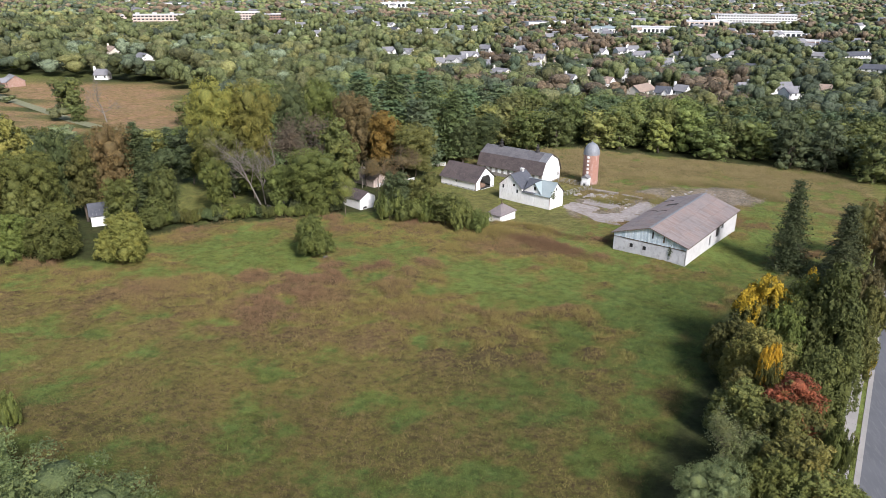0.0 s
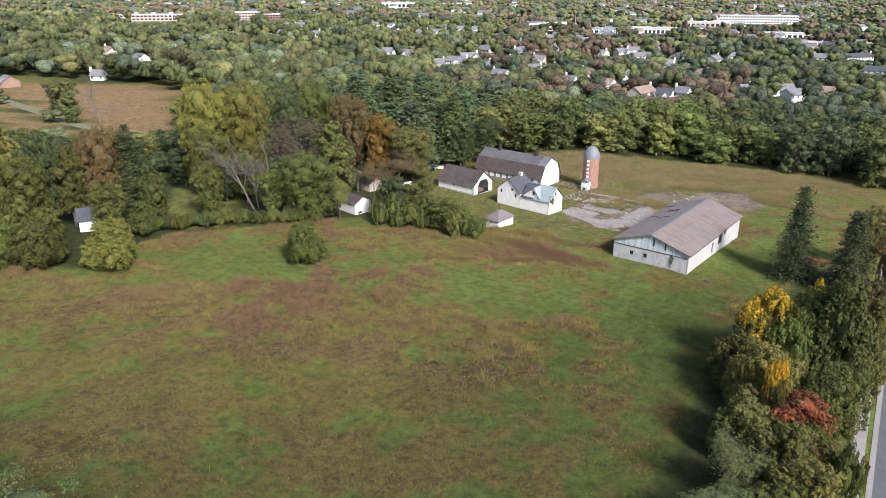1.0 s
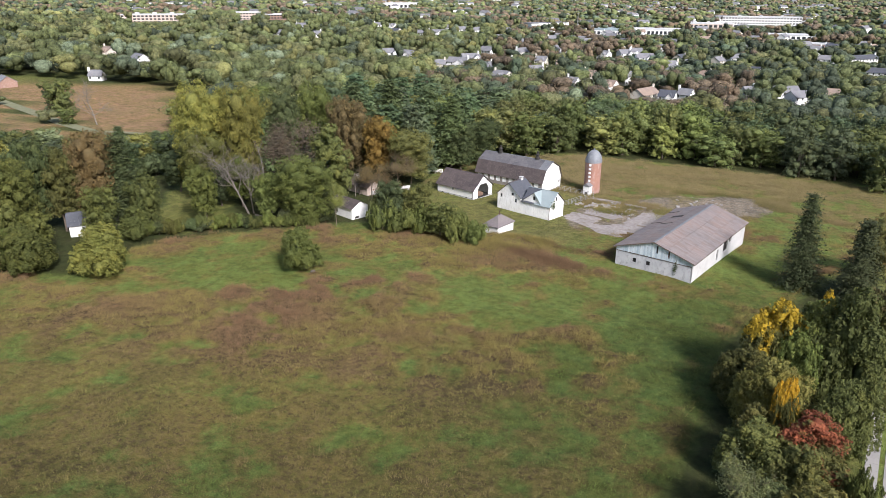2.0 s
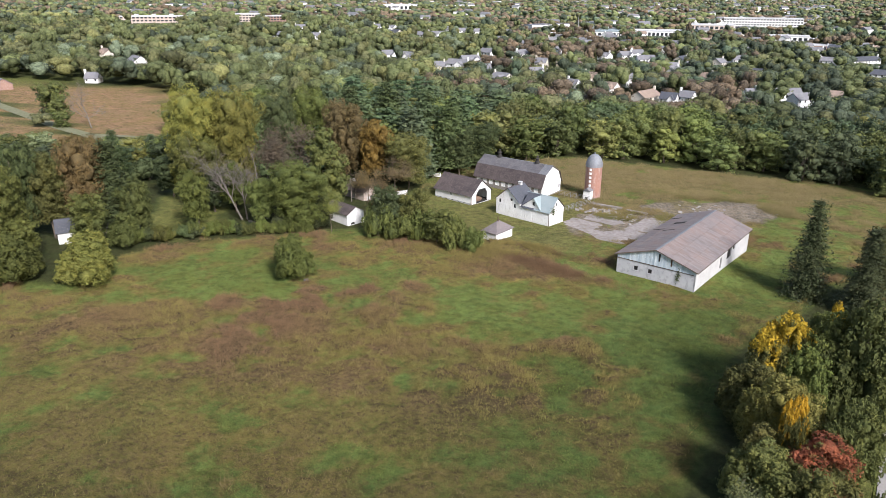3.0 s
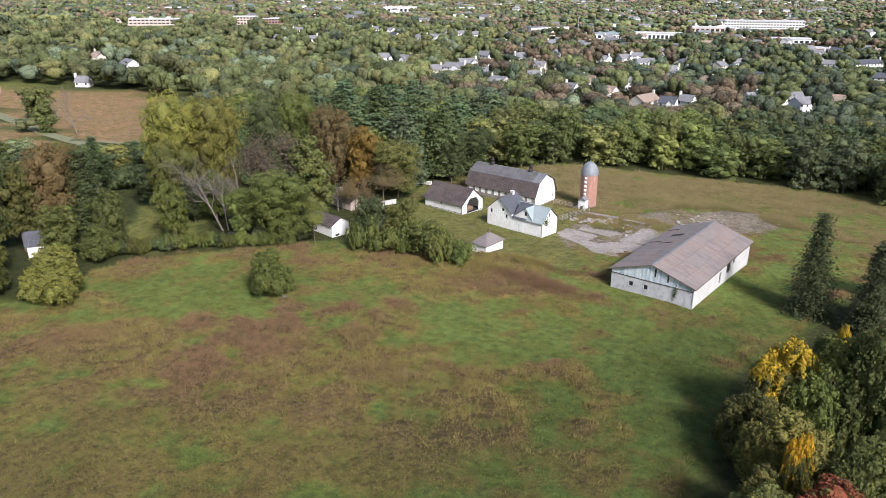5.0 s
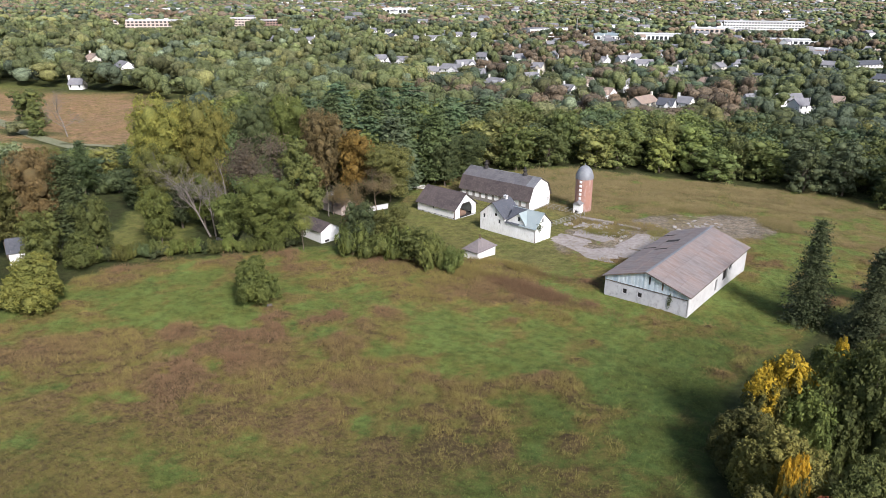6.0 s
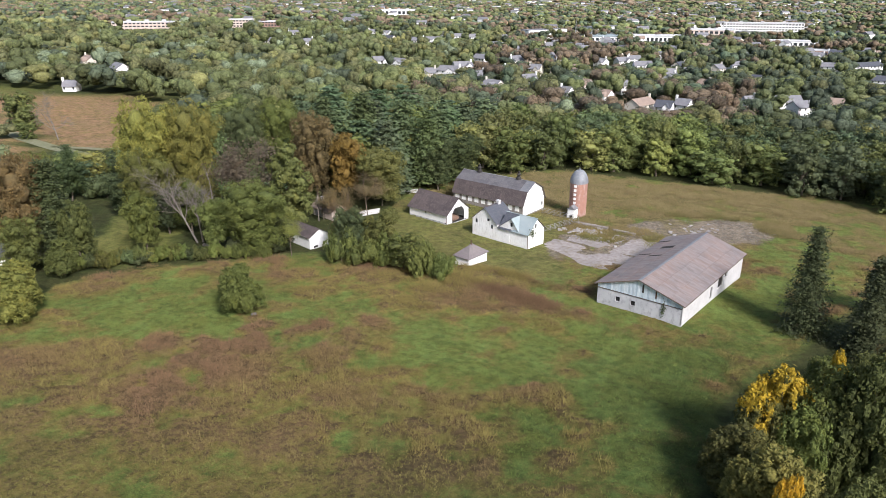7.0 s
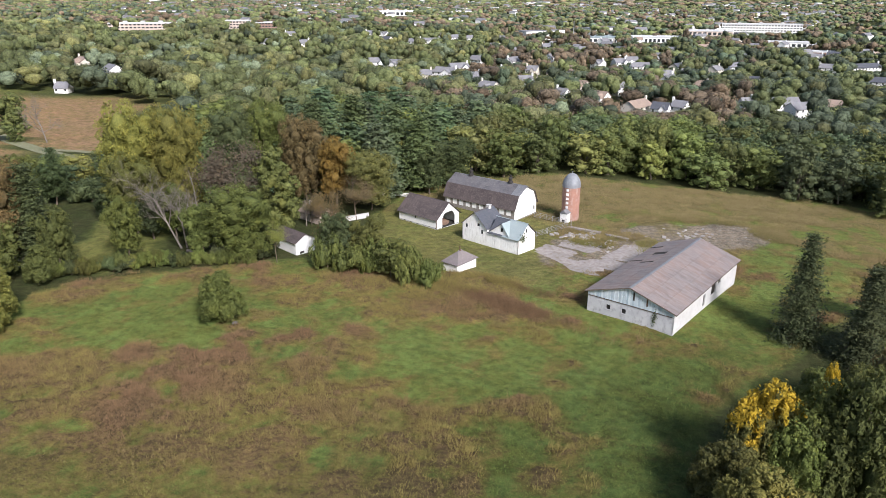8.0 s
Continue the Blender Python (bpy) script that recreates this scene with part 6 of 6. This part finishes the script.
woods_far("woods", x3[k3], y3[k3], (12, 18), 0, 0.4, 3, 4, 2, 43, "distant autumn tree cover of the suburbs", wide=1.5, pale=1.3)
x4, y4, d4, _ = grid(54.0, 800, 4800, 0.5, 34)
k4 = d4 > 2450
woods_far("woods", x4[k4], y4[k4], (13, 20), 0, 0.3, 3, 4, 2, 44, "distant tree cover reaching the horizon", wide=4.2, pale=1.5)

# ---- rough growth and small things ----
tree("fine", -40.4, 39.0, 11.6, 8.2, "sage", "by the pasture", pick=1)
tree("fine", -54.5, 41.0, 11.0, 7.8, "sage", "by the pasture", pick=2)
bare_tree(-79.0, 155.8, 15.0, (-0.6, -0.05), 5, "leaning dead tree with bare pale limbs", 4, 6, 0.26)
bare_tree(-78.0, 156.4, 15.0, (-0.12, 0.1), 9, "bare dead tree with fine upright twigs", 4, 5, 0.22)
bare_tree(-74.0, 158.4, 15.5, (-0.18, 0.0), 14, "pale dead trunk with few limbs", 2, 3, 0.3)
bare_tree(-184.4, 242.7, 16, (-0.2, 0.0), 21, "bare tree beside the farm lane", 4, 5, 0.25)
hedge_rng = random.Random(3)
for k in range(26):
    t = k / 25
    x, y = -92 + 31 * t + hedge_rng.uniform(-0.8, 0.8), 133.5 + 17.5 * t + 3.2 * math.sin(t * 3.1) + hedge_rng.uniform(-0.6, 0.6)
    tree("shrub", x, y, hedge_rng.uniform(2.4, 4.2), hedge_rng.uniform(1.6, 2.4), hedge_rng.choice(("green", "fresh", "green", "deep", "olive")), "in the hedge", "hedge shrubs")


def fallen_log(x, y, le, r, turn, seed):
    rng = np.random.RandomState(seed)
    pts = [(le * t, rng.normal() * 0.12, r + 0.25 * math.sin(3 * t)) for t in np.linspace(0, 1, 6)]
    v, t = tube(pts, np.linspace(r, r * 0.5, 6), 7)
    ob = part("fallen_log", tri_mesh("fallen_log", v, t), DEADWOOD, None)
    ob.matrix_basis = stand(x, y, turn)
    tagged(ob, "pale fallen tree trunk at the hedge", "log")


fallen_log(-74.5, 152.5, 6.0, 0.35, -20, 1)
fallen_log(-76.0, 153.5, 4.0, 0.45, -35, 2)


BOULDER = surface("field_stone", (0.1, 0.093, 0.08), (0.07, 0.064, 0.055), (0.15, 0.14, 0.12), 1.2, 5, 0.9)


def boulder(x, y, r, seed):
    bm = bmesh.new()
    bmesh.ops.create_icosphere(bm, subdivisions=3, radius=r)
    for v in bm.verts:
        v.co *= 1 + 0.3 * noise.noise(v.co * (1.4 / r) + Vector((seed, 0, 0)))
        v.co.z = v.co.z * 0.7 + r * 0.3
    ob = part("boulder", bm, BOULDER, None)
    ob.matrix_basis = stand(x, y, 0)
    tagged(ob, "pale boulder in the grass under the lone tree", "boulder")


boulder(-50.2, 124.4, 0.55, 3)


def utility_pole(x, y, h):
    ob = thing("utility_pole", stand(x, y, 0), "grey wooden utility pole beside the trees", "pole")
    part("pole", turned_bm([(0.14, 0), (0.1, h)], 8), DEADWOOD, ob)
    part("crossarm", boxes((-0.7, -0.06, h - 0.6, 0.7, 0.06, h - 0.48)), DEADWOOD, ob)


utility_pole(-59.9, 178.5, 6.5)


def board_fence(x, y, turn, le, h=1.2):
    ob = thing("fence", stand(x, y, turn, 3), "white painted board fence beside the yard", "fence")
    n = int(le / 2.4) + 1
    for k in range(n):
        part("post", boxes((k * 2.4 - 0.07, -0.07, -0.1, k * 2.4 + 0.07, 0.07, h + 0.1)), WHITE_BOARD, ob)
    for z in (0.3, 0.65, 1.0):
        part("rail", boxes((-0.05, -0.1, z, (n - 1) * 2.4 + 0.05, -0.07, z + 0.2)), WHITE_BOARD, ob)


board_fence(-50.5, 211.5, -5, 7.2)
wall_ob = thing("garden_wall", stand(-56.5, 181.0, 44, 6), "low white garden wall with a capping", "wall")
part("wall", boxes((0, 0, -0.1, 12, 0.35, 1.0)), WHITE_BLOCK, wall_ob)
part("capping", boxes((-0.08, -0.08, 1.0, 12.08, 0.43, 1.1)), WHITE_BLOCK, wall_ob)


def corral_panel(x, y, turn, le=3.6, lean=0.0):
    ob = thing("corral_panel", stand(x, y, turn, le / 2), "rusty pipe corral panel in the yard", "corral panel", "corral panels")
    for px in (0, le / 2, le):
        v, t = tube([(px, 0, 0), (px, 0, 1.5)], [0.05, 0.05], 6)
        part("post", tri_mesh("post", v, t), GALVANISED, ob)
    for z in (0.3, 0.65, 1.0, 1.4):
        v, t = tube([(0, 0, z), (le, 0, z)], [0.035, 0.035], 5)
        part("rail", tri_mesh("rail", v, t), GALVANISED, ob)


for k in range(3):
    corral_panel(-8.0 + 3.2 * k, 203.0 - 1.6 * k, -27)
corral_panel(-4.0, 190.0, 52)
corral_panel(-1.6, 193.2, 50)
corral_panel(-6.0, 187.0, 48)


def rubble_heap(cx, cy, count, spread_by, seed, group, big=1.0):
    rng = random.Random(seed)
    shapes = []
    for k in range(5):
        bm = bmesh.new()
        bmesh.ops.create_cube(bm, size=1.0)
        for v in bm.verts:
            v.co += Vector((rng.uniform(-0.2, 0.2), rng.uniform(-0.2, 0.2), rng.uniform(-0.15, 0.15)))
        me = bpy.data.meshes.new("rubble")
        bm.to_mesh(me)
        bm.free()
        me.materials.append(RUBBLE)
        shapes.append(me)
    for k in range(count):
        ob = new("concrete_chunk", rng.choice(shapes))
        s = rng.uniform(0.25, 0.9) * big
        px, py = cx + rng.gauss(0, spread_by), cy + rng.gauss(0, spread_by * 0.5)
        ob.matrix_basis = pose(px, py, float(gz(px, py)) + 0.1 * s, rng.uniform(-20, 20), rng.uniform(-20, 20), rng.uniform(0, 360)) @ Matrix.Diagonal((s * 1.3, s, s * 0.45, 1))
        tagged(ob, "broken concrete chunk lying in the old yard", "rubble", group)


rubble_heap(2.5, 190.0, 55, 2.6, 6, "rubble in the yard")
rubble_heap(9.0, 184.0, 30, 4.0, 7, "rubble in the yard", 0.8)
rubble_heap(30.0, 200.0, 30, 6.0, 8, "rubble in the yard", 0.9)


def slab_piece(cx, cy, w, d, turn, h, seed):
    """A cracked old floor slab with an uneven outline."""
    rng = random.Random(seed)
    pts = []
    for k in range(22):
        a = 2 * math.pi * k / 22
        f = 1 / max(abs(math.cos(a)) , abs(math.sin(a)))
        pts.append((w / 2 * math.cos(a) * f * rng.uniform(0.82, 1.04), d / 2 * math.sin(a) * f * rng.uniform(0.82, 1.04), -0.2))
    ob = part("concrete_slab", prism(bmesh.new(), pts, (0, 0, 1), 0.2 + h), CONCRETE, None)
    ob.matrix_basis = pose(cx, cy, float(gz(cx, cy)), 0, 0, 0) @ Matrix(((1, 0, 0, 0), (0, 1, 0, 0), (-0.0303, -0.0259, 1, 0), (0, 0, 0, 1))) @ pose(0, 0, 0, 0, 0, turn)
    tagged(ob, "cracked old concrete floor slab sunk in weeds", "slab", kind="structure")


slab_piece(1.2, 170.6, 18, 6.5, -25, 0.09, 1)
slab_piece(-1.0, 177.5, 9, 6, -27, 0.12, 2)
slab_piece(8.6, 170.8, 9, 8, 20, 0.1, 8)
slab_piece(13.2, 177.0, 22, 7.5, 60, 0.11, 3)
slab_piece(4.0, 182.5, 10, 5, -27, 0.08, 11)
slab_piece(12.5, 171.5, 12, 6, -30, 0.09, 12)
slab_piece(5.0, 195.0, 9, 1.3, -20, 0.45, 4)
slab_piece(12.5, 192.0, 6, 1.0, -25, 0.4, 5)


def in_shed(x, y):
    c, s = math.cos(radians(27)), math.sin(radians(27))
    u, v = (x - 6.6) * c - (y - 146.6) * s, (x - 6.6) * s + (y - 146.6) * c
    return (u > -0.3) & (u < 16.1) & (v > -0.3) & (v < 31.8)


def weed_band(x, y):
    return blot(x, y, -8.6, 144.2, 14, 1.9, -23.8) + 0.55 * blot(x, y, -7.5, 153.5, 9.5, 1.7, -17)


def on_pads(x, y):
    return np.any([inside(p, x, y) for p in PADS], axis=0)


def grass_tint(x, y, d):
    """Green, tan or rust by dryness, straw-coloured in the far part of the field."""
    green, tan, rust = np.array((0.1, 0.13, 0.036)), np.array((0.162, 0.133, 0.048)), np.array((0.15, 0.096, 0.056))
    t = np.clip((d - 0.25) / 0.5, 0, 1)[:, None]
    red = np.clip(fbm(x, y, 0.2, 33, 2) * 1.2 + 0.45 + 1.5 * weed_band(x, y) + 0.6 * blot(x, y, -68, 103, 9, 6), 0, 1)[:, None]
    tint = green * (1 - t) + (tan * (1 - red) + rust * red) * t
    tint = tint * (1 - 0.28 * np.clip(weed_band(x, y), 0, 1)[:, None])
    straw = np.clip((y - 178) / 22, 0, 1)[:, None] * t
    return tint * (1 - straw) + np.array((0.19, 0.155, 0.078)) * straw


def blades(rng, X, Y, D, count, spread_by, heights, widths, splay, name, label, tint_by=1.0):
    """Clumps of leaning blades at X, Y: a triangle each."""
    n = len(X)
    size = np.repeat(np.exp(rng.normal(size=n) * 0.4), count)
    x0, y0, d = np.repeat(X, count), np.repeat(Y, count), np.repeat(D, count)
    m = len(x0)
    gx, gy = rng.normal(size=m), rng.normal(size=m)
    x, y = x0 + gx * spread_by * size, y0 + gy * spread_by * size
    h = rng.uniform(*heights, m) * (1 + 0.7 * np.clip(weed_band(x0, y0), 0, 1)) * size ** 0.7 * np.exp(-0.14 * (gx ** 2 + gy ** 2))
    a = rng.normal(size=m) * 0.8
    w = rng.uniform(*widths, m)
    lean = (rng.normal(size=(m, 2)) * 0.5 + 0.35 * np.c_[gx, gy]) * splay * h[:, None]
    base = np.c_[x, y, gz(x, y) - 0.12 + 0.12 * fbm(x, y, 0.06, 5, 3) + drift(x, y) + 0.75 * blot(x, y, 23, 156, 9, 20, -27)]
    side = np.c_[np.cos(a) * w, np.sin(a) * w, np.zeros(m)]
    V = np.stack([base - side, base + side, base + np.c_[lean, h + 0.1]], 1).reshape(-1, 3)
    tone = np.repeat(rng.uniform(0.8, 1.15, n), count)[:, None] * rng.uniform(0.85, 1.15, (m, 1))
    tint = grass_tint(x0, y0, d) * tone * tint_by
    me = tri_mesh(name, V, np.arange(3 * m).reshape(-1, 3), np.repeat(tint, 3, 0))
    me.materials.append(TUFT)
    tagged(new(name, me), label, "grass", kind="stuff")


def grow_grass():
    rng = np.random.RandomState(19)
    n = 190000
    X, Y = rng.uniform(-112, 80, n), rng.uniform(45, 254, n)
    ok = inside(FIELD, X, Y) & ~inside(YARD, X, Y) & ~in_shed(X, Y)
    X, Y = X[ok], Y[ok]
    D = dryness(X, Y)
    pad = on_pads(X, Y)
    clump = fbm(X, Y, 1.3, 55, 2)
    odds = rng.uniform(size=len(X))
    low = ~pad & (odds < np.where(Y < 150, 0.6, 0.35))
    blades(rng, X[low], Y[low], D[low], 6, 0.3, (0.12, 0.34), (0.02, 0.05), 1.0, "grass", "fine green and tan pasture grass")
    odds = rng.uniform(size=len(X))
    band = weed_band(X, Y)
    tall_weeds = ~pad & (Y < 182) & (odds < 0.8 * np.clip((D - 0.5) * 1.8 + 0.5 * clump * (D > 0.42), 0, 1) * np.clip((Y - 84) / 20, 0.12, 1) + 0.85 * band)
    blades(rng, X[tall_weeds], Y[tall_weeds], np.maximum(D[tall_weeds], 0.62), 14, 0.42, (0.42, 0.95), (0.018, 0.036), 0.8, "weeds", "russet and tan dry weeds in loose drifts", 1.06)
    odds = rng.uniform(size=len(X))
    fringe = np.any([blot(X, Y, cx, cy, sx, sy) > 0.45 for cx, cy, sx, sy in ((7, 186, 6, 3.5), (12, 193, 9, 4), (20, 186, 4, 7), (2, 197, 6, 3), (30, 213, 18, 3), (50, 206, 5, 8))], axis=0)
    far = ~pad & (Y > 176) & (odds < 0.2 * np.clip(D + 0.9 * clump, 0, 1) * (D > 0.36)) | fringe & (odds < 0.4)
    blades(rng, X[far], Y[far], np.maximum(D[far], 0.5), 30, 0.7, (0.35, 0.85), (0.025, 0.055), 1.0, "tussocks", "tall straw-coloured tussocks behind the barns")


grow_grass()
